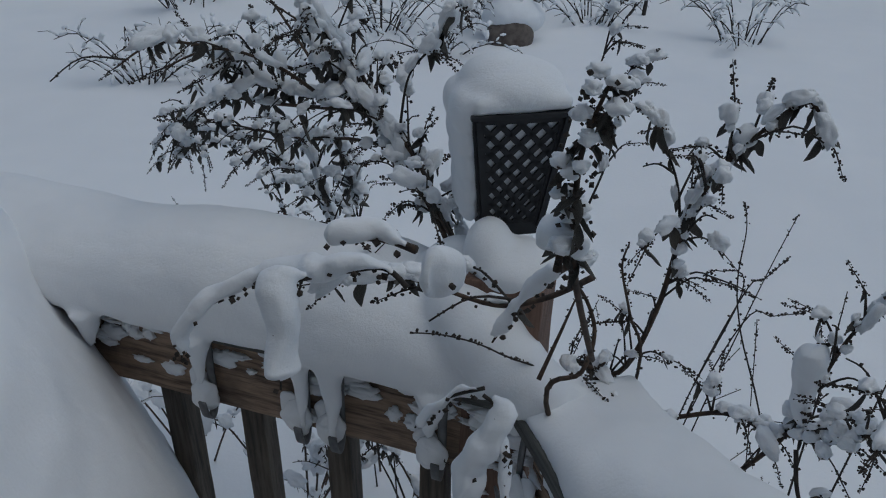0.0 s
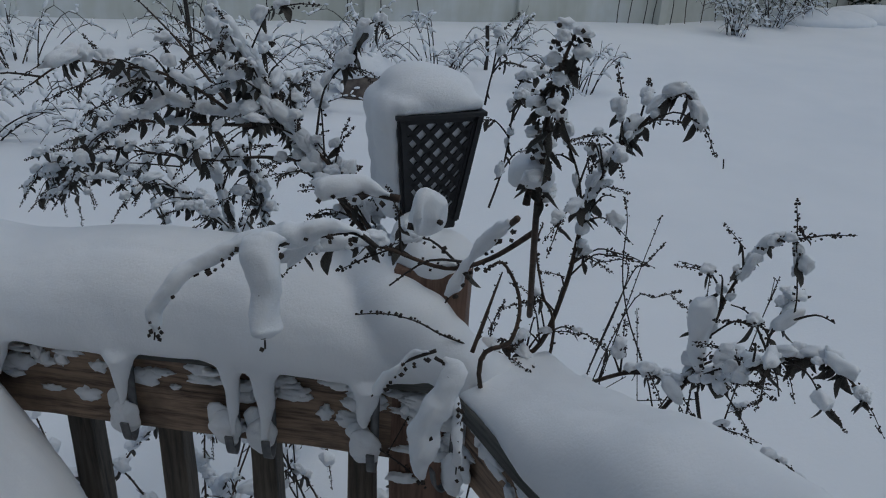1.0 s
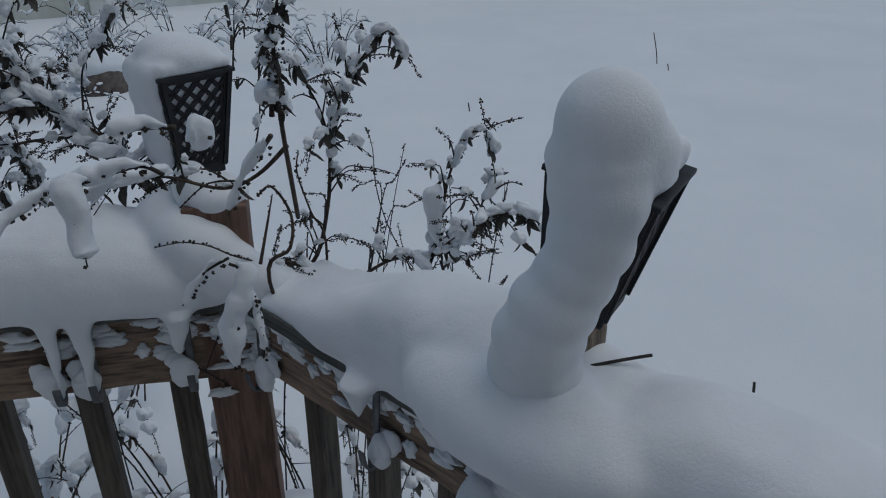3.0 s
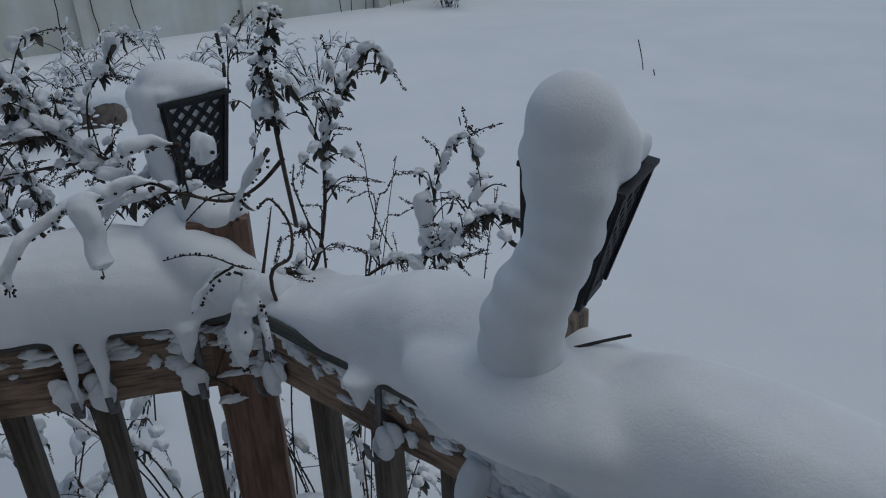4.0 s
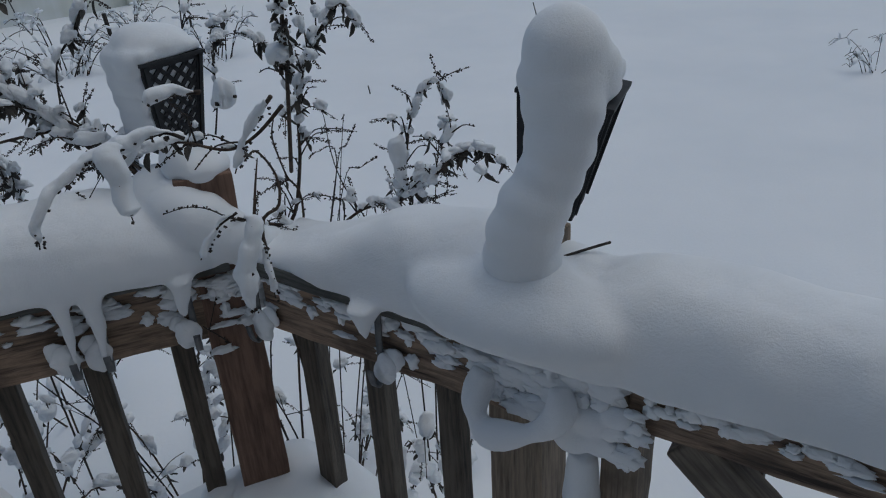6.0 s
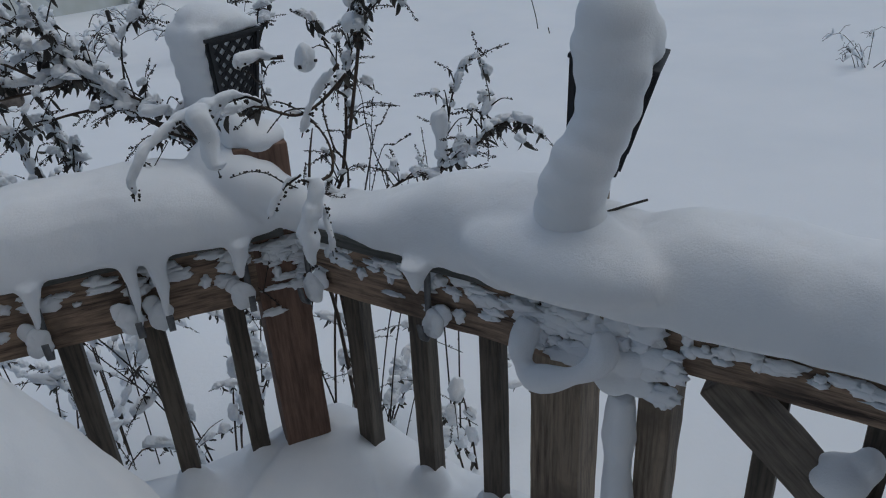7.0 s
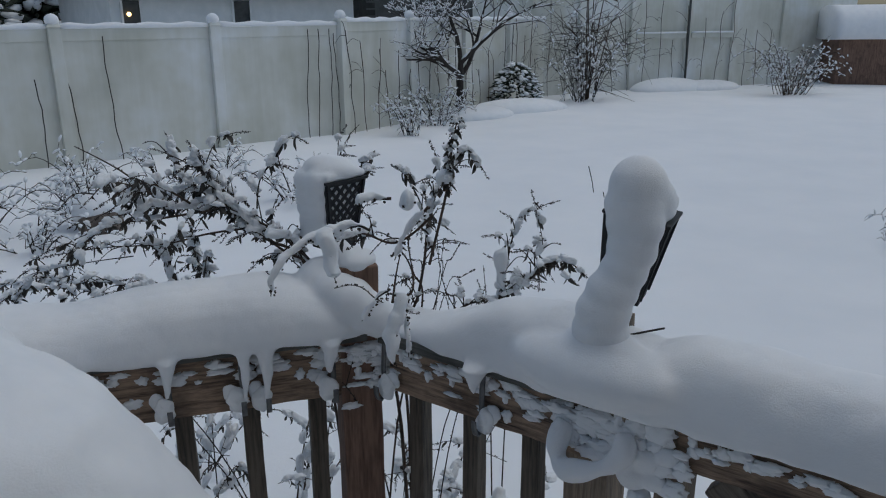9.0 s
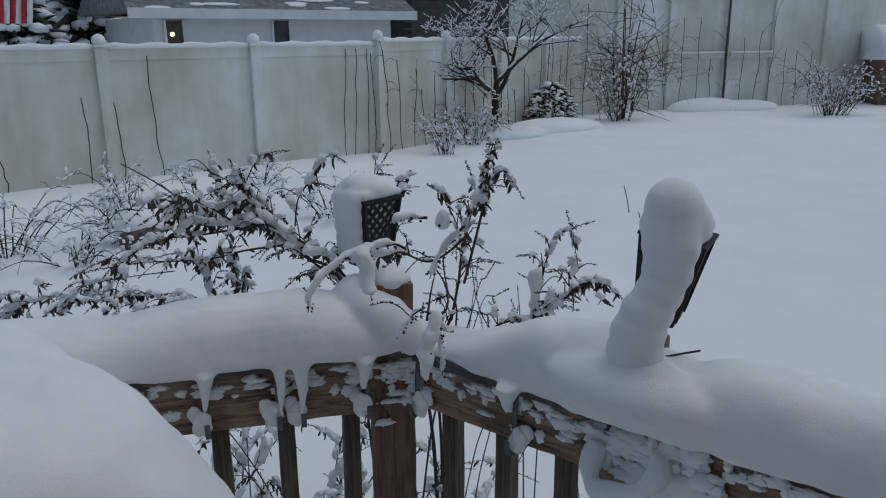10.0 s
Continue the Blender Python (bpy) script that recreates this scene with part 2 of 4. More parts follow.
board("cap_board", (LA, 0.14, 0.024), frame_of(on_a(LA / 2 + 0.02, -0.045), DA, Z_CAP + 0.014), CAP_WOOD, railing, 0.003, 0.002, 7)
board("cap_board", (LB - 0.06, 0.14, 0.024), frame_of(on_b(LB / 2, -0.045), DB, Z_CAP + 0.014), CAP_WOOD, railing, 0.003, 0.002, 8)
board("bottom_rail", (LA - 0.06, 0.038, 0.089), frame_of(on_a(LA / 2 + 0.03, -0.02), DA, 0.12), BEAM_WOOD, railing, 0.004, 0.003, 9)
board("bottom_rail", (LB - 0.08, 0.038, 0.089), frame_of(on_b(LB / 2, -0.02), DB, 0.12), BEAM_WOOD, railing, 0.004, 0.003, 10)
BAL = rough_box((0.038, 0.036, 0.92), 0.003, 0.0015, 11)
bal_mesh = bpy.data.meshes.new("baluster")
BAL.to_mesh(bal_mesh)
BAL.free()
bal_mesh.materials.append(BALUSTER_WOOD)
for f, d, s0, gap, k in ((on_a, DA, 0.128, 0.142, 12), (on_b, DB, 0.078, 0.1465, 3)):
    for i in range(k):
        ob = new("baluster", bal_mesh)
        ob.parent = railing
        ob.matrix_basis = frame_of(f(s0 + gap * i, -0.057), d, 0.55) @ pose(0, 0, 0, 0, random.uniform(-0.5, 0.5), 0 if i % 2 else 180)

gate = thing("deck_gate", "weathered wooden deck gate with diagonal brace, snow on top", "gate")
GS = 0.60
board("gate_stile", (0.05, 0.07, 0.95), frame_of(on_b(GS + 0.065, -0.045), DB, 0.5), TAN_WOOD, gate, 0.004, 0.002, 12)
board("gate_beam", (1.0, 0.04, 0.10), frame_of(on_b(GS + 0.575, -0.022), DB, 0.985), BEAM_WOOD, gate, 0.004, 0.003, 13)
board("gate_beam", (1.0, 0.04, 0.12), frame_of(on_b(GS + 0.54, -0.045), DB, 0.12), BEAM_WOOD, gate, 0.004, 0.003, 13)
brace = board("brace", (1.15, 0.038, 0.068), frame_of(on_b(1.17, -0.045), DB, 0.53) @ pose(0, 0, 0, 0, 42, 0), BRACE_WOOD, gate, 0.004, 0.003, 14)
for i in range(6):
    ob = new("baluster", bal_mesh)
    ob.parent = gate
    ob.matrix_basis = frame_of(on_b(GS + 0.215 + 0.1375 * i, -0.10), DB, 0.5)


# ---------------------------------------------------------------- snow on the railing
def wob(i, s):
    return noise.noise(Vector((i * 0.37, s, 0.5)))


def profile(s, rows):
    """Height by linear steps along a run."""
    for (a, h), (b, g) in zip(rows, rows[1:]):
        if s <= b:
            return h + (g - h) * max(0, s - a) / (b - a)
    return rows[-1][1]


TOP_A = ((0, 0.030), (0.04, 0.045), (0.09, 0.080), (0.18, 0.110), (0.25, 0.120), (0.42, 0.110), (0.55, 0.092), (1.9, 0.095))
TOP_B = ((0, 0.014), (0.08, 0.018), (0.2, 0.062), (0.31, 0.110), (0.436, 0.130), (0.52, 0.105), (0.60, 0.082), (0.66, 0.115), (0.8, 0.120), (0.9, 0.110), (1.7, 0.105))


def drip(bm, p, q, r0, r1):
    """A tongue of snow sliding from p down to q."""
    p, q = Vector(p), Vector(q)
    c = [p.lerp(q, k / 5) + Vector((0.004 * wob(k * 3, p.x * 9), 0, 0)) for k in range(6)]
    tube(bm, c, [r0 + (r1 - r0) * (k / 5) ** 0.7 for k in range(6)], 10)


bm = bmesh.new()
n = 48
ridge(bm, [on_a(0.0 + LA * k / n, -0.05, Z_TOP + 0.012) for k in range(n + 1)], NA,
      [(0.098 + 0.014 * wob(k, 1) - 0.03 * max(0, 1 - k / 3), 0.10, profile(LA * k / n, TOP_A) + 0.008 * wob(k, 2), 0.034 + 0.014 * wob(k * 5, 3)) for k in range(n + 1)])
for s, w_, z, r in ((0.075, -0.02, 1.115, 0.055), (0.05, 0.0, 1.10, 0.052), (0.02, 0.014, 1.075, 0.046), (-0.015, 0.016, 1.05, 0.042), (-0.05, 0.0, 1.03, 0.035), (0.10, -0.06, 1.12, 0.06)):
    ball(bm, on_a(s, w_, z), r, None, 3)
for s, dz, r in ((0.425, 0.06, 0.022), (0.275, 0.09, 0.016), (0.232, 0.105, 0.021), (0.10, 0.05, 0.024), (0.60, 0.04, 0.026)):
    drip(bm, on_a(s, 0.035, Z_TOP - 0.005), on_a(s + 0.006, 0.034, Z_TOP - 0.03 - dz), r, 0.006)
snow_form("snow_bank", bm, "thick rounded snow bank with drips lying on the deck rail", 0.006, 0.007, 9)

bm = bmesh.new()
n = 44
secs = []
for k in range(n + 1):
    s = 0.02 + 1.62 * k / n
    grow = min(1, max(0, (s - 0.05) / 0.40))
    apron = math.exp(-((s - 0.57) / 0.09) ** 2)
    secs.append((0.070 + 0.025 * grow + 0.022 * apron + 0.010 * wob(k, 5), 0.085 + 0.02 * grow, profile(s, TOP_B) + 0.006 * wob(k, 6), 0.028 + 0.016 * wob(k * 5, 7)))
ridge(bm, [on_b(0.02 + 1.62 * k / n, -0.05, Z_TOP + 0.008) for k in range(n + 1)], NB, secs)
drip(bm, on_b(0.29, 0.04, Z_TOP), on_b(0.29, 0.042, 0.972), 0.03, 0.008)
turn_b = frame_of(Vector((0, 0, 0)), DB)
ball(bm, on_b(0.50, 0.0, 1.08), (0.13, 0.075, 0.055), turn_b, 3)
ball(bm, on_b(0.53, 0.018, 1.085), (0.17, 0.078, 0.058), turn_b, 3)
ball(bm, on_b(0.535, 0.012, 1.12), (0.075, 0.058, 0.040), turn_b, 3)
snow_form("snow_bank", bm, "thick rounded snow bank lying on the deck rail and gate", 0.007, 0.008, 16)


def crust(name, label, place, count, s0, s1, seed, face=0.001, spread=0.028, size=1.0):
    """Thin plates of wind-blown snow stuck to the face of a beam."""
    random.seed(seed)
    bm = bmesh.new()
    for i in range(count):
        s, z = random.uniform(s0, s1), Z_CAP - 0.012 - abs(random.gauss(0, spread))
        w, h = random.uniform(0.006, 0.026) * size, random.uniform(0.004, 0.013) * size
        k = len(bm.verts)
        bmesh.ops.create_icosphere(bm, subdivisions=3, radius=1.0)
        bm.verts.ensure_lookup_table()
        for v in bm.verts[k:]:
            p = v.co.copy()
            e = 1 + 0.6 * noise.noise(p * 1.8 + Vector((i * 3.1, 0, 0))) + 0.42 * noise.noise(p * 4.2 + Vector((i, 5, 0)))
            v.co = place(s + p.x * w * e, face + p.y * 0.007, z + p.z * h * e)
    ob = part(name, bm, SNOW, None, label, True)
    return tagged(ob, "", "snow", "", "stuff")


crust("snow_crust", "patchy snow crust clinging to the rail beam", on_a, 105, 0.02, 1.2, 21)
crust("snow_crust", "patchy snow crust clinging to the rail beam", on_b, 62, 0.0, 0.56, 22)


crust("snow_crust", "patchy snow crust plastered on the gate post", on_b, 44, 0.44, 0.70, 23, 0.010, 0.055, 1.4)


crust("snow_crust", "ragged snow crust fringe along the gate beam", on_b, 70, 0.69, 1.5, 25, 0.003, 0.010, 0.9)


crust("snow_crust", "patchy snow crust on the corner post below the rail", on_a, 34, -0.05, 0.06, 24, 0.006, 0.06)


def hook(place, s, depth=0.05):
    """A flat metal hanger over the rail with a J at its foot, holding a wad of snow."""
    ob = thing("rail_hook", "grey metal J hook hung over the rail holding snow", "hook", "hooks along the railing")
    c = spline([place(s, 0.006, Z_TOP), place(s, 0.012, 0.96), place(s, 0.013, 0.915), place(s, 0.017, 0.889), place(s, 0.026, 0.878), place(s, 0.036, 0.888), place(s, 0.041, 0.915)], 5)
    along = (place(1, 0) - place(0, 0)).normalized() * 0.0055
    bm = bmesh.new()
    rows = []
    for i, p in enumerate(c):
        d = (c[min(i + 1, len(c) - 1)] - c[max(i - 1, 0)]).normalized()
        o = d.cross(along).normalized() * 0.0016
        rows.append([bm.verts.new(p + a + b) for a, b in ((along, o), (along, -o), (-along, -o), (-along, o))])
    for a, b in zip(rows, rows[1:]):
        for k in range(4):
            bm.faces.new((a[k], a[(k + 1) % 4], b[(k + 1) % 4], b[k]))
    bm.faces.new(rows[0][::-1])
    bm.faces.new(rows[-1])
    bmesh.ops.recalc_face_normals(bm, faces=bm.faces[:])
    part("strap", bm, GREY_METAL, ob, "", True)
    bm = bmesh.new()
    turn = frame_of(Vector((0, 0, 0)), (place(1, 0) - place(0, 0)).normalized())
    ball(bm, place(s + 0.012, 0.018, 0.908), (0.021, 0.011, 0.028), turn, 4)
    ball(bm, place(s + 0.024, 0.010, 0.925), (0.015, 0.007, 0.020), turn, 3)
    for v in bm.verts:
        v.co += noise.noise_vector(v.co * 45) * 0.006 + noise.noise_vector(v.co * 120) * 0.002
    part("snow_wad", bm, SNOW, ob, "snow wad caught in the hook", True)
    return ob


for s in (0.43, 0.285, 0.235, 0.095, 0.72):
    hook(on_a, s)
for s in (0.035, 0.29):
    hook(on_b, s)

bm = bmesh.new()
tube(bm, spline([on_b(0.475, 0.01, 0.965), on_b(0.47, 0.035, 0.92), on_b(0.495, 0.05, 0.893), on_b(0.55, 0.05, 0.91), on_b(0.595, 0.035, 0.945), on_b(0.59, 0.02, 0.985)], 5), [0.014 + 0.008 * abs(math.sin(0.35 * k + 0.6)) for k in range(26)], 10)
for s, z, r in ((0.585, 0.925, 0.026), (0.63, 0.935, 0.024), (0.605, 0.895, 0.024), (0.645, 0.90, 0.022), (0.665, 0.955, 0.020)):
    ball(bm, on_b(s, 0.008, z), (r * 1.2, r * 0.6, r), turn_b, 3)
snow_form("snow_clump", bm, "lumpy snow loop hanging at the gate latch", 0.0045, 0.008, 2)
bm = bmesh.new()
n = 16
tube(bm, [on_b(0.620 + 0.006 * wob(k, 11), 0.0, 0.25 + 0.62 * k / n) for k in range(n + 1)], [0.024 + 0.006 * wob(k * 3, 13) for k in range(n + 1)], 12)
snow_form("snow_strip", bm, "vertical snow packed between the post and the gate", 0.006, 0.005, 3)
bm = bmesh.new()
ball(bm, on_b(0.915, -0.04, 0.81), (0.04, 0.035, 0.035), turn_b, 3)
ball(bm, on_b(0.945, -0.05, 0.835), (0.022, 0.022, 0.03), turn_b, 3)
snow_form("snow_clump", bm, "small snow heap resting on the gate brace", 0.006, 0.006, 4)


# ---------------------------------------------------------------- lanterns
def lantern(m, label):
    lamp = thing("post_lantern", label, "lantern", "lanterns on the railing posts", "", m)
    top, bot, h = 0.049, 0.032, 0.150
    corners = lambda w, z: [Vector((sx * w, sy * w, z)) for sx, sy in ((-1, -1), (1, -1), (1, 1), (-1, 1))]
    lo, hi = corners(bot, 0.010), corners(top, h)
    for i in range(4):
        a, b, c, d = lo[i], lo[(i + 1) % 4], hi[(i + 1) % 4], hi[i]
        bm = bmesh.new()
        out = (b - a).cross(d - a).normalized()

        def pt(u, v):
            return (a.lerp(b, u)).lerp(d.lerp(c, u), v)

        def bar(p, q, w, t):
            dr = (q - p).normalized()
            sd = dr.cross(out).normalized()
            mm = Matrix((( dr.x, sd.x, out.x, (p.x + q.x) / 2), (dr.y, sd.y, out.y, (p.y + q.y) / 2), (dr.z, sd.z, out.z, (p.z + q.z) / 2), (0, 0, 0, 1)))
            box(bm, ((q - p).length, w, t), mm)

        for u0, v0, u1, v1 in ((0, 0, 0, 1), (1, 0, 1, 1), (0, 0, 1, 0), (0, 1, 1, 1)):
            bar(pt(u0, v0), pt(u1, v1), 0.012, 0.005)
        for j in range(-6, 8):
            for sgn in (1, -1):
                v0, v1 = j / 6.5, j / 6.5 + 0.66
                if sgn < 0:
                    v0, v1 = v1, v0
                dv = v1 - v0
                ta, tb = sorted(((0 - v0) / dv, (1 - v0) / dv))
                ta, tb = max(0.0, ta), min(1.0, tb)
                if tb - ta > 0.05:
                    bar(pt(ta, v0 + dv * ta), pt(tb, v0 + dv * tb), 0.0066, 0.0030)
        part("lattice_panel", bm, BLACK_METAL, lamp)
    bm = bmesh.new()
    box(bm, (0.114, 0.114, 0.006), pose(0, 0, h + 0.003), 0.0015)
    box(bm, (0.09, 0.09, 0.01), pose(0, 0, h - 0.004), 0.0015)
    part("roof_plate", bm, BLACK_METAL, lamp)
    bm = bmesh.new()
    box(bm, (0.068, 0.068, 0.016), pose(0, 0, 0.006), 0.003)
    part("base", bm, BLACK_METAL, lamp)
    for i in range(4):
        a, b, c, d = lo[i], lo[(i + 1) % 4], hi[(i + 1) % 4], hi[i]
        back = (b - a).cross(d - a).normalized() * -0.0022
        bm = bmesh.new()
        fr = [bm.verts.new(p + back) for p in (a, b, c, d)]
        bk = [bm.verts.new(p + back * 1.5) for p in (a, b, c, d)]
        bm.faces.new(fr)
        bm.faces.new(bk[::-1])
        for k in range(4):
            bm.faces.new((fr[k], bk[k], bk[(k + 1) % 4], fr[(k + 1) % 4]))
        bmesh.ops.recalc_face_normals(bm, faces=bm.faces[:])
        part("pane", bm, GLASS_DARK, lamp, "snow-frosted pale pane")
    bm = bmesh.new()
    bmesh.ops.create_cone(bm, cap_ends=True, segments=20, radius1=0.012, radius2=0.016, depth=0.09, matrix=pose(0, 0, 0.06))
    part("lens", bm, GLASS_DARK, lamp, "pale frosted lens", True)
    return lamp


Z_LAN = 1.190
L1C, L2C = Vector((0.165, 1.012, 0)), Vector((0.497, 0.436, 0))
M1 = pose(L1C.x, L1C.y, Z_LAN, 0, 0, 19.0)
M2 = pose(L2C.x, L2C.y, Z_LAN + 0.012, 0, 9.5, -53)
lantern(M1, "small black lattice lantern with a snow cap on the corner post")
lantern(M2, "small black lattice lantern nearly buried in snow on the gate post")

bm = bmesh.new()
ball(bm, M1 @ Vector((0.0, 0.0, 0.170)), (0.060, 0.060, 0.030), M1.to_3x3().to_4x4(), 3)
box(bm, (0.112, 0.112, 0.018), M1 @ pose(0, 0, 0.164), 0.007)
ball(bm, M1 @ Vector((-0.014, 0.006, 0.176)), (0.044, 0.044, 0.028), None, 3)
for x, z, r in ((-0.055, 0.15, 0.018), (-0.052, 0.12, 0.017), (-0.049, 0.09, 0.016), (-0.047, 0.06, 0.015), (-0.046, 0.035, 0.013)):
    for y in (-0.012, 0.024):
        ball(bm, M1 @ Vector((x, y * (0.55 + 3 * z) + 0.1 * (0.1 - z), z)), (r, 0.034, 0.026), M1.to_3x3().to_4x4(), 3)
snow_form("lantern_snow", bm, "thick snow cap sliding down one side of the lantern", 0.005, 0.005, 4)

bm = bmesh.new()
box(bm, (0.100, 0.102, 0.036), M2 @ pose(0, 0, 0.172), 0.014)
for s, w_, z, rs, rn, rz in ((0.570, -0.022, 1.405, 0.050, 0.050, 0.052), (0.568, -0.020, 1.375, 0.054, 0.050, 0.038), (0.586, -0.042, 1.382, 0.042, 0.046, 0.038), (0.594, -0.045, 1.362, 0.034, 0.040, 0.020), (0.575, -0.006, 1.345, 0.050, 0.034, 0.045), (0.573, -0.004, 1.305, 0.045, 0.036, 0.042),
                             (0.564, 0.002, 1.268, 0.043, 0.038, 0.038), (0.550, 0.012, 1.232, 0.046, 0.042, 0.040), (0.539, 0.014, 1.195, 0.049, 0.046, 0.044), (0.532, 0.010, 1.155, 0.050, 0.048, 0.045)):
    ball(bm, on_b(s, w_, z), (rs, rn, rz), turn_b, 3)
snow_form("lantern_snow", bm, "tall snow plastered over the front of a lantern and post", 0.005, 0.007, 9)

bm = bmesh.new()
ball(bm, P1 + Vector((0, 0, POST_H + 0.002)), (0.05, 0.05, 0.03), None, 3)
ball(bm, P1 + DA * 0.03 + Vector((0, 0, POST_H + 0.015)), (0.03, 0.04, 0.04), None, 3)
snow_form("snow_clump", bm, "small snow wedge between post top and lantern", 0.005, 0.004, 3)

# ---------------------------------------------------------------- deck and mound
bm = bmesh.new()
box(bm, (6, 3.4, 0.1), frame_of(on_a(2.6, 1.62), DA, -0.05))
box(bm, (3.2, 2.2, 0.1), frame_of(on_b(1.5, 1.02), DB, -0.051))
tagged(part("deck_floor", bm, BALUSTER_WOOD, None, "wooden deck floor buried under deep snow"), "", "deck", "", "structure")


def deck_snow():
    bm = bmesh.new()
    nu, nv = 60, 46
    grid = []
    for i in range(nu + 1):
        row = []
        for j in range(nv + 1):
            u, v = i / nu, j / nv
            s = -1.6 + 3.4 * u
            edge = on_b(-s, -0.06) if s < 0 else on_a(s, -0.06)
            inward = (NA * 0.6 + NB * 0.4) if abs(s) < 0.15 else (NB if s < 0 else NA)
            p = edge + inward * (v * v * 2.2)
            drift = 0.40 if s > 0 else 0.40 - 0.12 * min(1, -s / 0.5)
            z = drift - 0.22 * min(1, v * 1.2) + 0.03 * noise.noise(Vector((p.x * 4, p.y * 4, 1))) + 0.13 * math.exp(-((s - 0.0) / 0.12) ** 2)
            if j == 0:
                z -= 0.25
            row.append(bm.verts.new((p.x, p.y, z)))
        grid.append(row)
    for a, b in zip(grid, grid[1:]):
        for j in range(nv):
            bm.faces.new((a[j], b[j], b[j + 1], a[j + 1]))
    tagged(part("deck_snow", bm, SNOW, None, "deep smooth snow drifted over the deck", True), "", "snow", "", "structure")


deck_snow()
bm = bmesh.new()
for place, side, reach in ((on_a, NA, 1.0), (on_b, NB, 0.62)):
    n = 24
    ridge(bm, [place(-0.06 + reach * k / n, -0.02, 0.34) for k in range(n + 1)], side, [(0.30, 0.16, 0.12 + 0.085 * math.exp(-((reach * k / n - 0.06) / 0.13) ** 2) + 0.02 * wob(k, 31), 0.2) for k in range(n + 1)])
for s in (0.128, 0.27, 0.412):
    ball(bm, on_a(s, -0.045, 0.47), (0.04, 0.04, 0.05), None, 3)
for s in (0.078, 0.2245, 0.371):
    ball(bm, on_b(s, -0.045, 0.47), (0.04, 0.04, 0.05), None, 3)
snow_form("snow_drift", bm, "snow drifted against the foot of the deck railing", 0.012, 0.01, 8)
bm = bmesh.new()
rings = []
core, turn = Vector((-1.007, 0.916, 0)), 2.656
for k in range(26):
    z = 1.205 * k / 25
    r = (0.517 + 0.135 * z - 0.248 * z * z) * (1 if z < 1.12 else math.sqrt(max(0.05, 1 - ((z - 1.12) / 0.09) ** 2)))
    ring = []
    for g in range(48):
        x, y = 2.0 * r * math.cos(2 * math.pi * g / 48), r * math.sin(2 * math.pi * g / 48)
        p = core + Vector((x * math.cos(turn) - y * math.sin(turn), x * math.sin(turn) + y * math.cos(turn), 0))
        over = -0.13 - (p - C).dot(NA)
        if over > 0:
            p += NA * over * 0.97
        ring.append(bm.verts.new((p.x, p.y, z)))
    rings.append(ring)
for a, b in zip(rings, rings[1:]):
    for q in range(48):
        bm.faces.new((a[q], a[(q + 1) % 48], b[(q + 1) % 48], b[q]))
bm.faces.new(rings[0][::-1])
bm.faces.new(rings[-1])
ball(bm, (-0.61, 0.93, 1.05), (0.17, 0.16, 0.145), None, 3)
ball(bm, (-0.90, 1.06, 1.05), (0.40, 0.17, 0.13), None, 3)
snow_form("snow_mound", bm, "tall smooth snow mound heaped over patio furniture", 0.014, 0.012, 12)


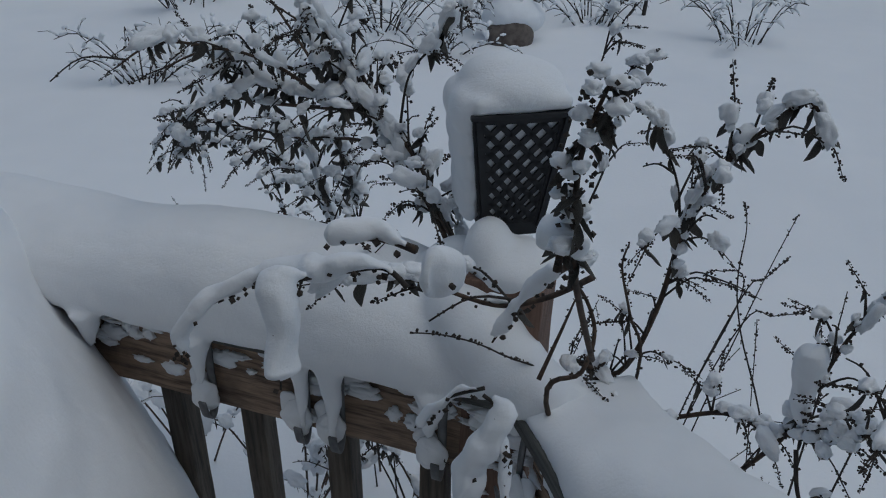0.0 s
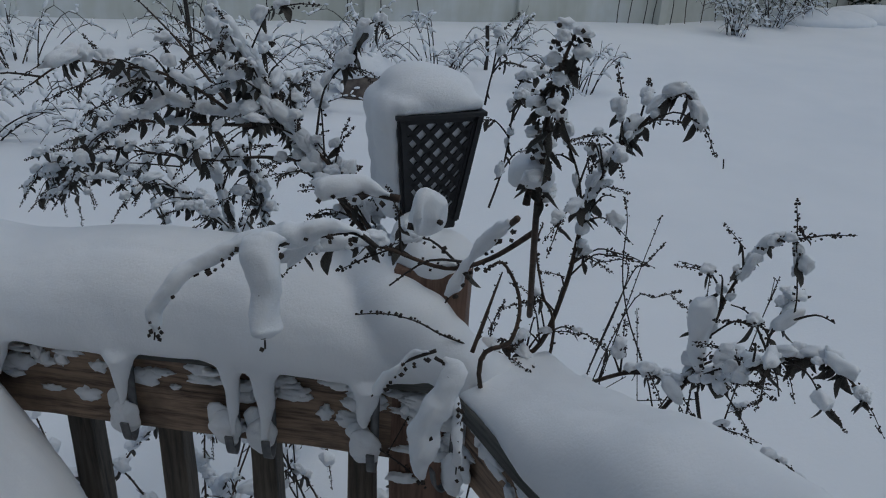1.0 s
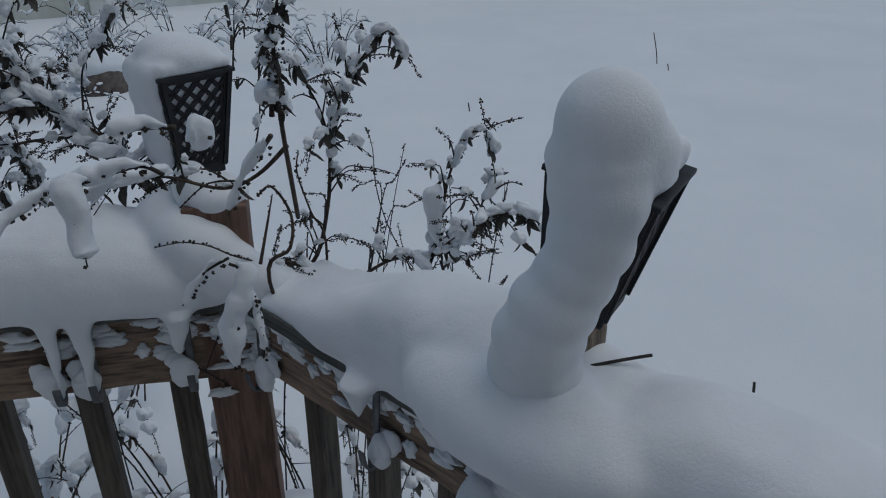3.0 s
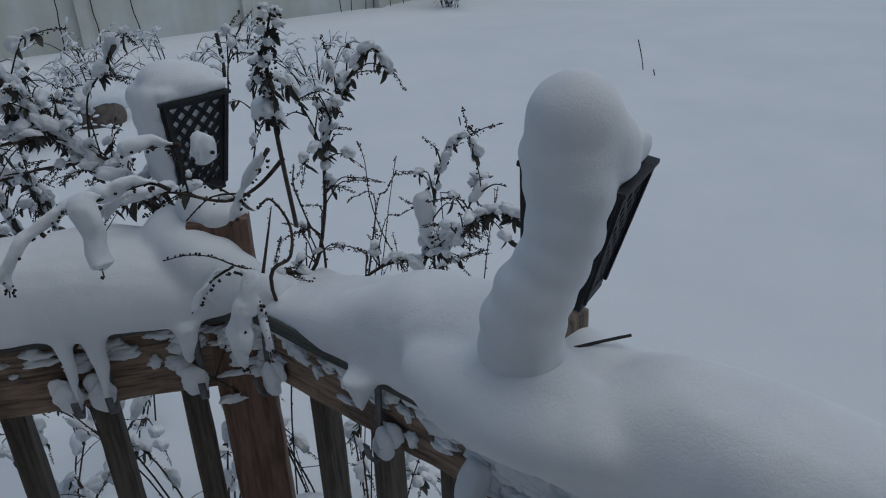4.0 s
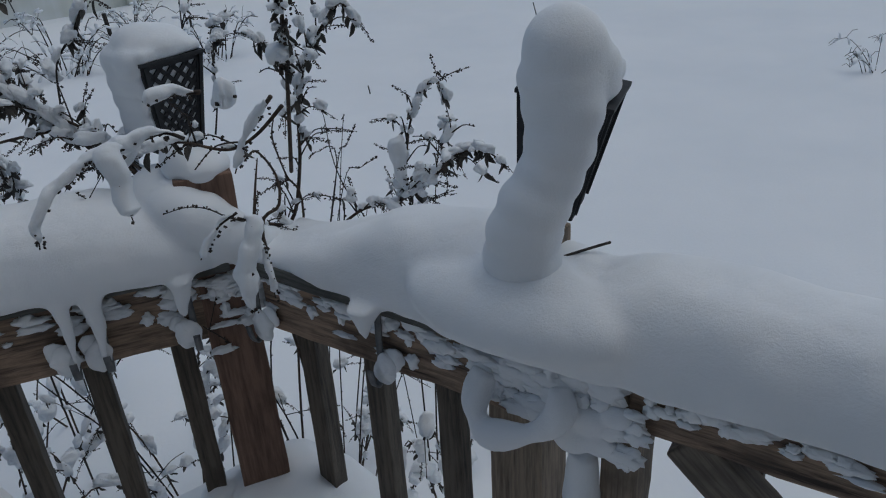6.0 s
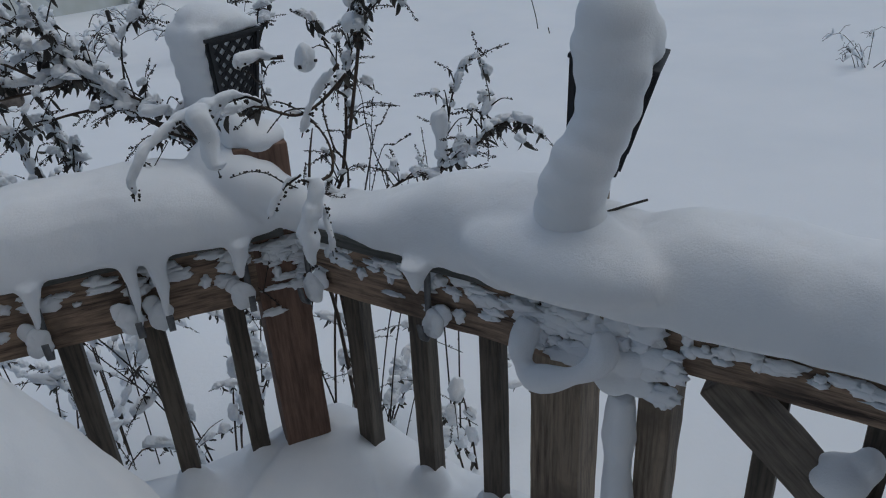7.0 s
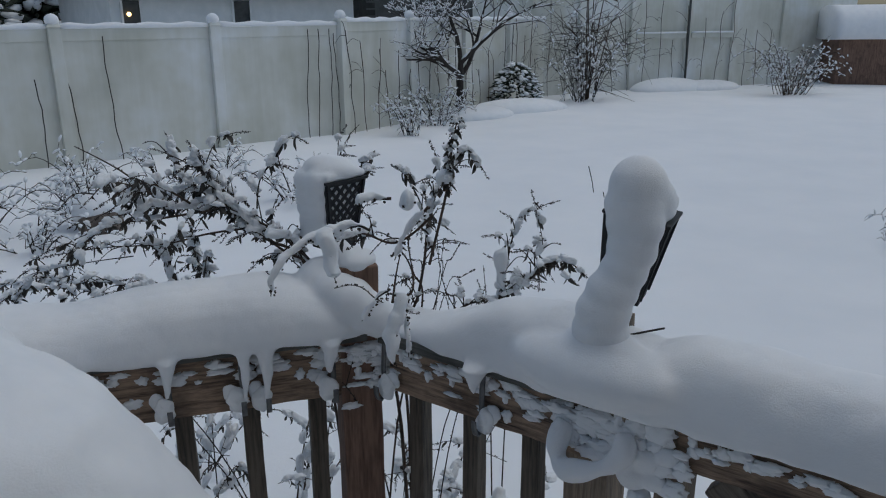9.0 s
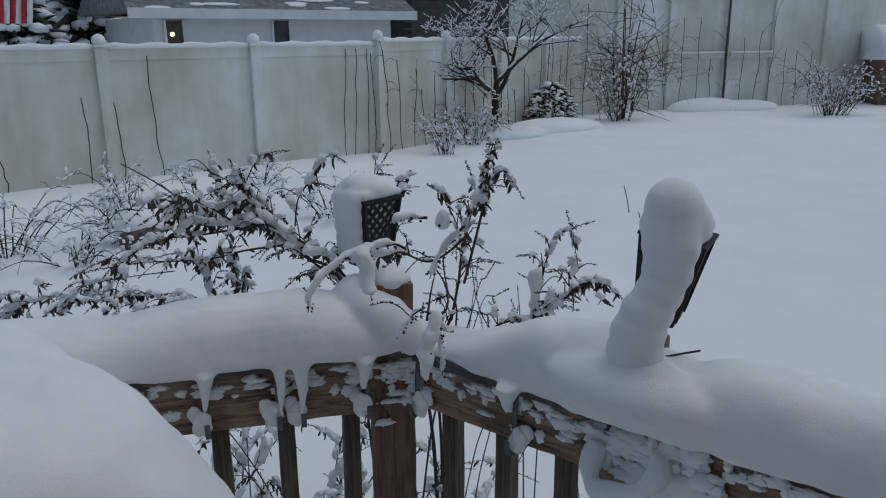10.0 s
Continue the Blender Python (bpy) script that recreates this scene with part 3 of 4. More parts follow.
# ---------------------------------------------------------------- shrubs
ARCHING = [
    ('leafy', .0045, (0.109, 1.002, 1.128), (0.065, 1.061, 1.179), (-0.001, 1.148, 1.231), (-0.043, 1.166, 1.283), (-0.116, 1.192, 1.345), (-0.127, 1.212, 1.416)),
    ('leafy', .004, (0.098, 1.032, 1.159), (-0.001, 1.138, 1.252), (-0.094, 1.163, 1.273), (-0.198, 1.187, 1.283), (-0.267, 1.163, 1.345)),
    ('leafy', .003, (-0.001, 1.138, 1.221), (-0.076, 1.204, 1.201), (-0.160, 1.239, 1.181), (-0.285, 1.271, 1.182), (-0.378, 1.295, 1.173)),
    ('leafy', .004, (0.120, 0.993, 1.138), (0.044, 1.080, 1.200), (0.010, 1.129, 1.241), (-0.041, 1.136, 1.293), (-0.063, 1.155, 1.344), (-0.092, 1.144, 1.395)),
    ('leafy', .002, (0.022, 1.100, 1.272), (0.033, 1.101, 1.333), (0.064, 1.102, 1.374), (0.084, 1.104, 1.395)),
    ('leafy', .003, (-0.146, 1.338, 0.988), (-0.286, 1.471, 1.040), (-0.392, 1.544, 1.021), (-0.488, 1.619, 1.002)),
    ('leafy', .003, (-0.144, 1.488, 0.897), (-0.271, 1.561, 0.959), (-0.374, 1.586, 1.011), (-0.509, 1.637, 1.022)),
    ('spike', .002, (-0.374, 1.586, 1.011), (-0.533, 1.686, 1.002), (-0.618, 1.751, 0.962), (-0.661, 1.787, 0.881)),
    ('leafy', .002, (-0.079, 1.252, 1.038), (-0.089, 1.252, 1.110), (-0.099, 1.242, 1.171)),
    ('leafy', .002, (-0.143, 1.288, 1.039), (-0.163, 1.288, 1.141), (-0.173, 1.288, 1.161)),
    ('leafy', .003, (-0.032, 1.157, 1.293), (-0.063, 1.155, 1.354), (-0.103, 1.143, 1.375), (-0.154, 1.140, 1.406)),
    ('bare', .003, (-0.132, 1.291, 1.253), (-0.228, 1.376, 1.336), (-0.314, 1.461, 1.387)),
    ('leafy', .003, (-0.094, 1.163, 1.273), (-0.154, 1.140, 1.324), (-0.213, 1.096, 1.354), (-0.272, 1.062, 1.334)),
    ('spike', .003, (-0.072, 1.134, 1.272), (-0.188, 1.187, 1.253), (-0.271, 1.222, 1.243), (-0.344, 1.247, 1.193)),
    ('leafy', .003, (-0.149, 1.240, 1.284), (-0.216, 1.156, 1.334), (-0.272, 1.072, 1.365), (-0.311, 1.029, 1.344)),
    ('spike', .0015, (-0.226, 1.315, 1.141), (-0.332, 1.378, 1.122), (-0.437, 1.442, 1.092), (-0.490, 1.468, 1.021)),
]
UPRIGHT = [
    ('spike', .002, (0.275, 1.181, 1.139), (0.295, 1.193, 1.211), (0.305, 1.194, 1.324), (0.326, 1.185, 1.344)),
    ('leafy', .002, (0.269, 1.283, 1.273), (0.280, 1.283, 1.334), (0.311, 1.275, 1.396)),
    ('leafy', .0045, (0.256, 0.956, 1.015), (0.318, 0.939, 1.036), (0.349, 0.942, 1.128), (0.360, 0.934, 1.240), (0.381, 0.926, 1.312), (0.413, 0.917, 1.363), (0.444, 0.909, 1.394), (0.465, 0.899, 1.363)),
    ('leafy', .002, (0.360, 0.934, 1.209), (0.349, 0.954, 1.281), (0.318, 0.964, 1.343), (0.308, 0.963, 1.353)),
    ('bare', .002, (0.556, 1.076, 0.813), (0.503, 1.128, 0.986), (0.483, 1.128, 1.068), (0.482, 1.139, 1.139), (0.472, 1.139, 1.180)),
    ('bare', .0015, (0.493, 1.128, 1.037), (0.514, 1.119, 1.078), (0.535, 1.111, 1.119)),
    ('bare', .0015, (0.503, 1.128, 0.996), (0.535, 1.109, 1.027), (0.567, 1.091, 1.048)),
    ('bare', .0015, (0.493, 1.128, 1.047), (0.461, 1.148, 1.068), (0.441, 1.147, 1.057)),
    ('leafy', .004, (0.247, 0.926, 1.015), (0.352, 0.890, 1.015), (0.425, 0.863, 1.056), (0.479, 0.815, 1.077), (0.522, 0.767, 1.128), (0.534, 0.728, 1.169), (0.566, 0.698, 1.179), (0.588, 0.669, 1.159)),
    ('spike', .003, (0.456, 0.853, 0.985), (0.478, 0.825, 1.067), (0.489, 0.816, 1.138), (0.500, 0.808, 1.210), (0.521, 0.799, 1.261), (0.552, 0.780, 1.281)),
    ('heavy', .002, (0.489, 0.815, 1.077), (0.479, 0.816, 1.128), (0.479, 0.817, 1.189)),
    ('leafy', .002, (0.533, 0.747, 1.128), (0.532, 0.768, 1.169), (0.553, 0.769, 1.200), (0.542, 0.780, 1.271)),
    ('leafy', .0025, (0.480, 0.795, 1.077), (0.482, 0.754, 1.046), (0.505, 0.704, 1.046), (0.528, 0.645, 1.067), (0.550, 0.615, 1.067)),
    ('bare', .003, (0.339, 0.930, 1.046), (0.319, 0.931, 1.127), (0.300, 0.911, 1.199), (0.301, 0.892, 1.240)),
    ('bare', .004, (0.232, 0.825, 1.076), (0.264, 0.818, 1.127), (0.273, 0.839, 1.168), (0.252, 0.849, 1.209), (0.231, 0.848, 1.198)),
    ('bare', .003, (0.222, 0.825, 1.106), (0.241, 0.847, 1.157), (0.252, 0.849, 1.198)),
    ('tuft', .003, (0.264, 0.733, 1.210), (0.234, 0.607, 1.366), (0.227, 0.572, 1.430), (0.227, 0.563, 1.476), (0.237, 0.563, 1.512)),
    ('leafy', .003, (0.251, 0.689, 1.320), (0.218, 0.717, 1.279), (0.177, 0.715, 1.269), (0.117, 0.693, 1.300), (0.086, 0.691, 1.300), (0.056, 0.680, 1.300)),
    ('laden', .0025, (0.115, 0.661, 1.314), (0.095, 0.669, 1.324), (0.065, 0.658, 1.324), (0.016, 0.665, 1.314), (-0.022, 0.663, 1.295), (-0.061, 0.650, 1.266), (-0.071, 0.649, 1.228)),
    ('heavy', .002, (0.057, 0.660, 1.320), (0.027, 0.638, 1.320), (0.028, 0.628, 1.300), (0.028, 0.617, 1.269), (0.029, 0.607, 1.248)),
    ('bare', .002, (0.268, 0.916, 1.005), (0.180, 0.834, 1.127), (0.131, 0.802, 1.167), (0.090, 0.800, 1.168)),
    ('laden', .002, (0.173, 0.717, 1.178), (0.137, 0.715, 1.161), (0.111, 0.712, 1.126)),
    ('heavy', .002, (0.172, 0.717, 1.170), (0.190, 0.708, 1.153), (0.164, 0.697, 1.092), (0.164, 0.695, 1.031)),
    ('laden', .002, (0.181, 0.717, 1.153), (0.199, 0.700, 1.109), (0.199, 0.698, 1.040)),
    ('laden', .003, (0.132, 0.604, 1.381), (0.111, 0.613, 1.381), (0.090, 0.612, 1.381), (0.070, 0.611, 1.381)),
    ('heavy', .002, (0.161, 0.569, 1.378), (0.151, 0.579, 1.378), (0.141, 0.578, 1.378)),
    ('heavy', .003, (0.221, 0.583, 1.388), (0.221, 0.583, 1.408), (0.211, 0.583, 1.417)),
    ('laden', .003, (0.231, 0.668, 1.341), (0.219, 0.698, 1.310), (0.198, 0.706, 1.279), (0.178, 0.705, 1.238)),
]

def mesh_of(bm, name, mat, smooth=False):
    me = bpy.data.meshes.new(name)
    bmesh.ops.recalc_face_normals(bm, faces=bm.faces[:])
    bm.to_mesh(me)
    bm.free()
    me.materials.append(mat)
    if smooth:
        me.shade_smooth()
    return me


def leaf_mesh(seed, mat=LEAF):
    """A withered leaf, folded along its rib and curled, hanging down from the origin; one unit long."""
    rnd = random.Random(seed)
    bm = bmesh.new()
    n, rows = 6, []
    curl, fold, twist = rnd.uniform(-0.5, 0.6), rnd.uniform(0.25, 0.8), rnd.uniform(-0.9, 0.9)
    for i in range(n + 1):
        t = i / n
        w = 0.16 * math.sin(math.pi * min(1, 0.08 + t * 0.92)) ** 0.8 + 0.012
        c = Vector((curl * 0.35 * t * t, 0.06 * math.sin(5 * t + seed), -t))
        a = twist * t
        side, dep = Vector((math.sin(a) * 0.2, math.cos(a), 0)), Vector((math.cos(a), -math.sin(a) * 0.2, 0))
        rows.append([bm.verts.new(c + side * w + dep * w * fold), bm.verts.new(c), bm.verts.new(c - side * w + dep * w * fold * rnd.uniform(0.6, 1.2))])
    for a, b in zip(rows, rows[1:]):
        bm.faces.new((a[0], a[1], b[1], b[0]))
        bm.faces.new((a[1], a[2], b[2], b[1]))
    return mesh_of(bm, "leaf", mat, True)


def clump_mesh(seed, stretch=1.0, sub=3):
    rnd = random.Random(seed)
    bm = bmesh.new()
    bmesh.ops.create_icosphere(bm, subdivisions=sub, radius=1.0)
    o = Vector((seed * 3.7, seed, 0))
    for v in bm.verts:
        p = v.co.copy()
        v.co *= 1 + 0.5 * noise.noise(p * 1.5 + o) + 0.22 * noise.noise(p * 3.6 + o)
        v.co.z *= 0.85
        v.co.x *= stretch
        if v.co.z < -0.35:
            v.co.z = -0.35 + (v.co.z + 0.35) * 0.4
    return mesh_of(bm, "snow_clump", SNOW, True)


def spike_mesh(seed):
    """A dry flower spike, one unit long along x, thick with small pods."""
    rnd = random.Random(seed)
    bm = bmesh.new()
    tube(bm, [(0, 0, 0), (0.5, 0.02, 0.01), (1, 0, -0.06)], [0.02, 0.015, 0.006], 4)
    for i in range(34):
        t = rnd.random()
        a, r = rnd.uniform(0, 6.28), (0.085 * (1 - 0.6 * t)) * rnd.uniform(0.5, 1.1)
        p = Vector((t, math.cos(a) * r, math.sin(a) * r - 0.05 * t * t))
        bmesh.ops.create_icosphere(bm, subdivisions=1, radius=rnd.uniform(0.015, 0.03), matrix=Matrix.Translation(p))
    return mesh_of(bm, "seed_spike", SEED)


LEAVES = [leaf_mesh(i) for i in range(7)]
CLUMPS = [clump_mesh(i) for i in range(6)]
LONG_CLUMPS = [clump_mesh(i + 20, 1.7) for i in range(5)]
SPIKES = [spike_mesh(i) for i in range(4)]


def piece(name, me, m, parent):
    ob = new(name, me)
    ob.parent = parent
    ob.matrix_basis = m
    return ob


def aim(p, d, scale, roll=0.0):
    """Pose at p whose x axis follows d."""
    q = Vector(d).to_track_quat("X", "Z").to_matrix().to_4x4()
    sc = scale if isinstance(scale, tuple) else (scale, scale, scale)
    return Matrix.Translation(p) @ q @ Matrix.Rotation(roll, 4, "X") @ Matrix.Diagonal((*sc, 1))


def droop(p, length, rnd):
    return Matrix.Translation(p) @ Euler((rnd.uniform(-0.8, 0.8), rnd.uniform(-0.8, 0.8), rnd.uniform(0, 6.28))).to_matrix().to_4x4() @ Matrix.Diagonal((length, length * rnd.uniform(0.8, 1.3), length, 1))


PODS = {}


def pod(ob, p, s):
    """Small dry pods are too many to pick apart; they gather in one mesh for each shrub."""
    if ob not in PODS:
        PODS[ob] = bmesh.new()
    bm = PODS[ob]
    turn = Euler((p[0] * 900, p[1] * 700, p[2] * 800)).to_matrix()
    v = [bm.verts.new(Vector(p) + turn @ Vector(q) * s * (0.75 + 0.5 * ((i * 37 + len(bm.verts) * 13) % 10) / 10)) for i, q in enumerate( ((1, 0, 0), (-0.9, 0.2, 0), (0, 1, 0.1), (0.1, -1, 0), (0, 0, 1.1), (0, 0.1, -1)))]
    for f in ((0, 2, 4), (2, 1, 4), (1, 3, 4), (3, 0, 4), (2, 0, 5), (1, 2, 5), (3, 1, 5), (0, 3, 5)):
        bm.faces.new([v[i] for i in f])


def gather(ob):
    if ob in PODS:
        tagged(part("pod_cluster", PODS.pop(ob), SEED, ob, "small dark dry seed pods"), kind="stuff")


def leafy_twig(ob, c, r, rnd, kind, dense=1.0, big=1.0):
    """Dresses a branch along the curve c with leaves, pods and snow."""
    k = len(c) - 1
    bm = bmesh.new()
    tube(bm, c, [max(0.0008, r * (1 - 0.7 * i / k)) for i in range(k + 1)], 6)
    part("branch", bm, TWIG if r > 0.0028 else DARK_TWIG, ob, "", True)
    length = sum((b - a).length for a, b in zip(c, c[1:]))

    def along(t):
        f = max(0, min(0.999, t)) * k
        i = int(f)
        return c[i].lerp(c[i + 1], f - i), (c[i + 1] - c[i]).normalized()

    if kind == "bare":
        for i in range(int(length / 0.018)):
            p, d = along(rnd.uniform(0.2, 1))
            pod(ob, p + Vector((rnd.uniform(-1, 1), rnd.uniform(-1, 1), 0.4)) * 0.003, rnd.uniform(0.0010, 0.0026))
        return
    if kind == "tuft":
        for i in range(int(length / 0.0085)):
            p, d = along(0.3 + 0.7 * rnd.random())
            off = Vector((rnd.uniform(-1, 1), rnd.uniform(-1, 1), rnd.uniform(-0.6, 0.4))) * 0.010
            piece("leaf", rnd.choice(LEAVES), droop(p + off * 0.5, rnd.uniform(0.010, 0.022), rnd), ob)
            if rnd.random() < 0.6:
                s = rnd.uniform(0.0032, 0.0072)
                piece("snow_clump", rnd.choice(CLUMPS), aim(p + off + Vector((0, 0, s * 0.5)), (1, 0.3, 0), (s * rnd.uniform(0.9, 1.4), s, s * rnd.uniform(0.8, 1.1)), rnd.uniform(-0.4, 0.4)), ob)
        for i in range(int(length / 0.0028)):
            p, d = along(rnd.uniform(0.3, 1))
            pod(ob, p + Vector((rnd.uniform(-1, 1), rnd.uniform(-1, 1), rnd.uniform(-1, 1))) * 0.011, rnd.uniform(0.0010, 0.0024))
        return
    if kind in ("laden", "heavy"):
        bm = bmesh.new()
        pts, rad = [], []
        m = len(c) * 3
        for i in range(m + 1):
            t = 0.12 + 0.86 * i / m
            p, d = along(t)
            rr = ((0.0040 if kind == "laden" else 0.0085) + (0.0048 if kind == "laden" else 0.0075) * max(0.0, 0.5 + 1.1 * noise.noise(p * (11 if kind == "laden" else 19) + Vector((0, 0, 40 * r))))) * min(1, 6 * (i + 0.3) / m, 7 * (m - i + 0.3) / m + 0.25)
            if kind == "heavy":
                rr *= 0.78 + 0.36 * math.sin(math.pi * i / m)
            pts.append(p + Vector((0, 0, 0.004)))
            rad.append(max(0.003, rr))
        tube(bm, spline(pts, 3), [rad[min(len(rad) - 1, i // 3)] * (1 - (i % 3) / 3) + rad[min(len(rad) - 1, i // 3 + 1)] * ((i % 3) / 3) for i in range(3 * (len(pts) - 1) + 1)], 16)
        for v in bm.verts:
            v.co += noise.noise_vector(v.co * 34) * 0.0065 + noise.noise_vector(v.co * 90) * 0.0022 + noise.noise_vector(v.co * 260) * 0.0007
        bmesh.ops.recalc_face_normals(bm, faces=bm.faces[:])
        load = part("snow_load", bm, SNOW, ob, "long roll of snow on a bent twig", True)
        r_ = load.modifiers.new("merge", "REMESH")
        r_.mode, r_.voxel_size, r_.use_smooth_shade = "VOXEL", 0.0022, True
        s_ = load.modifiers.new("soften", "SMOOTH")
        s_.factor, s_.iterations = 0.5, 7
        for i in range(int(length / 0.006)):
            t = rnd.uniform(0.15, 1)
            p, d = along(t)
            pod(ob, p + Vector((rnd.uniform(-0.004, 0.006), rnd.uniform(-0.012, 0), rnd.uniform(-0.006, 0.002))), rnd.uniform(0.0018, 0.0034))
        return
    for i in range(int(dense * length / 0.019)):
        t = rnd.uniform(0.5 if r > 0.0035 else 0.2, 1)
        p, d = along(t)
        if rnd.random() < 0.75:
            piece("leaf", rnd.choice(LEAVES), droop(p, rnd.uniform(0.010, 0.030), rnd), ob)
        if rnd.random() < (0.5 if big < 1.2 else 0.42):
            s = rnd.uniform(0.0038, 0.0098) * big
            piece("snow_clump", rnd.choice(CLUMPS + LONG_CLUMPS), aim(p + Vector((rnd.uniform(-0.006, 0.006), rnd.uniform(-0.006, 0.006), s * 0.55)), d, (s * rnd.uniform(0.9, 1.3), s, s * rnd.uniform(0.8, 1.25))), ob)
    for i in range(int(length / 0.011)):
        p, d = along(rnd.uniform(0.4, 1))
        pod(ob, p + Vector((rnd.uniform(-1, 1), rnd.uniform(-1, 1), rnd.uniform(-1, 1))) * 0.004, rnd.uniform(0.001, 0.0022))
    if kind == "spike":
        for i in range(int(length / 0.007)):
            p, d = along(rnd.uniform(0.25, 1))
            pod(ob, p + Vector((rnd.uniform(-1, 1), rnd.uniform(-1, 1), rnd.uniform(-1, 1))) * 0.005, rnd.uniform(0.0012, 0.0027))
        for i in range(int(length / 0.035)):
            p, d = along(rnd.uniform(0.35, 1))
            s = rnd.uniform(0.0045, 0.0085) * big
            piece("snow_clump", rnd.choice(CLUMPS), aim(p + Vector((rnd.uniform(-0.006, 0.006), rnd.uniform(-0.006, 0.006), s * 0.4)), (d.x, d.y, 0.25 * d.z), s), ob)
    for t in (1.0, rnd.uniform(0.75, 0.95)) if kind == "spike" else (1.0,):
        p, d = along(t)
        piece("seed_spike", rnd.choice(SPIKES), aim(p - d * 0.01, (d + Vector((rnd.uniform(-0.3, 0.3), rnd.uniform(-0.3, 0.3), 0))).normalized(), rnd.uniform(0.035, 0.06)), ob)


def shrub(name, label, rows, seed, root, big=1.0):
    rnd = random.Random(seed)
    ob = thing(name, label, "shrub")
    for kind, r, *pts in rows:
        if r > 0.0035 and pts[0][1] > 0.8:
            pts = [root, (Vector(root) * 0.35 + Vector(pts[0]) * 0.65) + Vector((0.03, 0.04, 0))] + pts
        elif pts[0][2] < 1.13 and kind in ("bare", "leafy", "spike") and pts[0][1] > 0.9:
            x, y, z = pts[0]
            pts = [(x * 0.9, y + 0.22, Z_YARD - 0.05), (x * 0.97, y + 0.14, 0.55 * z + 0.1)] + pts
        c = spline(pts)
        leafy_twig(ob, c, r, rnd, kind, 1.0, big)
        if kind in ("leafy", "spike"):
            length = sum((b - a).length for a, b in zip(c, c[1:]))
            for i in range(int(length / (0.042 if big < 1.2 else 0.062))):
                j = rnd.randrange(len(c) // 4, max(len(c) // 4 + 1, int(len(c) * (0.78 if big < 1.2 else 0.95)) - 1))
                p, d = c[j], (c[j + 1] - c[j]).normalized()
                away = (d * rnd.uniform(0.3, 1.0) + Vector((rnd.uniform(-1, 1), rnd.uniform(-1, 1), rnd.uniform(-0.4, 0.9))) * 0.8).normalized()
                ln = rnd.uniform(0.03, 0.085) if big < 1.2 else rnd.uniform(0.04, 0.12)
                tip = p + away * ln + Vector((0, 0, -0.25 * ln))
                side = spline([p, p + away * ln * 0.55 + Vector((0, 0, 0.05 * ln)), tip], 4)
                leafy_twig(ob, side, 0.0016, rnd, rnd.choice(("leafy", "leafy", "bare", "spike")), 1.0, big)
    gather(ob)
    return ob


shrub("butterfly_bush", "arching leggy shrub with withered leaves under heavy snow", ARCHING, 5, (0.24, 1.16, Z_YARD - 0.05), 1.25)
shrub("butterfly_bush", "upright leggy shrub with seed heads laden with snow", UPRIGHT, 6, (0.36, 1.06, Z_YARD - 0.05))


# ---------------------------------------------------------------- growth below the railing and in the yard
def wild_shrub(name, label, base, height, spread, stems, seed, snow=1.0, r=0.003, leaves=True):
    """A low shrub of bent stems from one base."""
    rnd = random.Random(seed)
    ob = thing(name, label, "shrub")
    base = Vector(base)
    for i in range(stems):
        a = rnd.uniform(0, 6.28)
        h, out = height * rnd.uniform(0.5, 1.0), spread * rnd.uniform(0.2, 1.0)
        d = Vector((math.cos(a), math.sin(a), 0))
        foot = base + d * spread * 0.15 * rnd.random()
        c = spline([foot, foot + d * out * 0.3 + Vector((0, 0, h * 0.55)), foot + d * out * 0.7 + Vector((0, 0, h * 0.95)), foot + d * out * 1.05 + Vector((0, 0, h * rnd.uniform(0.6, 0.95)))], 4)
        leafy_twig(ob, c, r, rnd, "leafy" if leaves and rnd.random() < 0.75 else "spike", 0.8 * snow, 1.9)
        for j in range(2):
            q = rnd.randrange(3, len(c) - 1)
            e = Vector((rnd.uniform(-1, 1), rnd.uniform(-1, 1), rnd.uniform(-0.2, 0.8))).normalized() * height * 0.22
            leafy_twig(ob, spline([c[q], c[q] + e * 0.6, c[q] + e + Vector((0, 0, -0.02))], 3), 0.0014, rnd, rnd.choice(("bare", "leafy")), snow, 1.6)
    gather(ob)
    return ob


LOW = "low leafy shrub beneath the railing with clumps of snow"
for x, y, h, sp, k, sd in ((-0.28, 1.42, 0.5, 0.5, 6, 1), (0.10, 1.36, 0.52, 0.48, 6, 2), (-0.62, 1.55, 0.5, 0.5, 5, 3), (0.42, 1.15, 0.5, 0.36, 6, 4), (-0.1, 1.9, 0.45, 0.5, 5, 5), (-0.6, 1.95, 0.5, 0.5, 5, 6), (0.62, 0.95, 0.4, 0.3, 4, 9)):
    wild_shrub("low_shrub", LOW, (x, y, Z_YARD - 0.03), h, sp, k, sd)


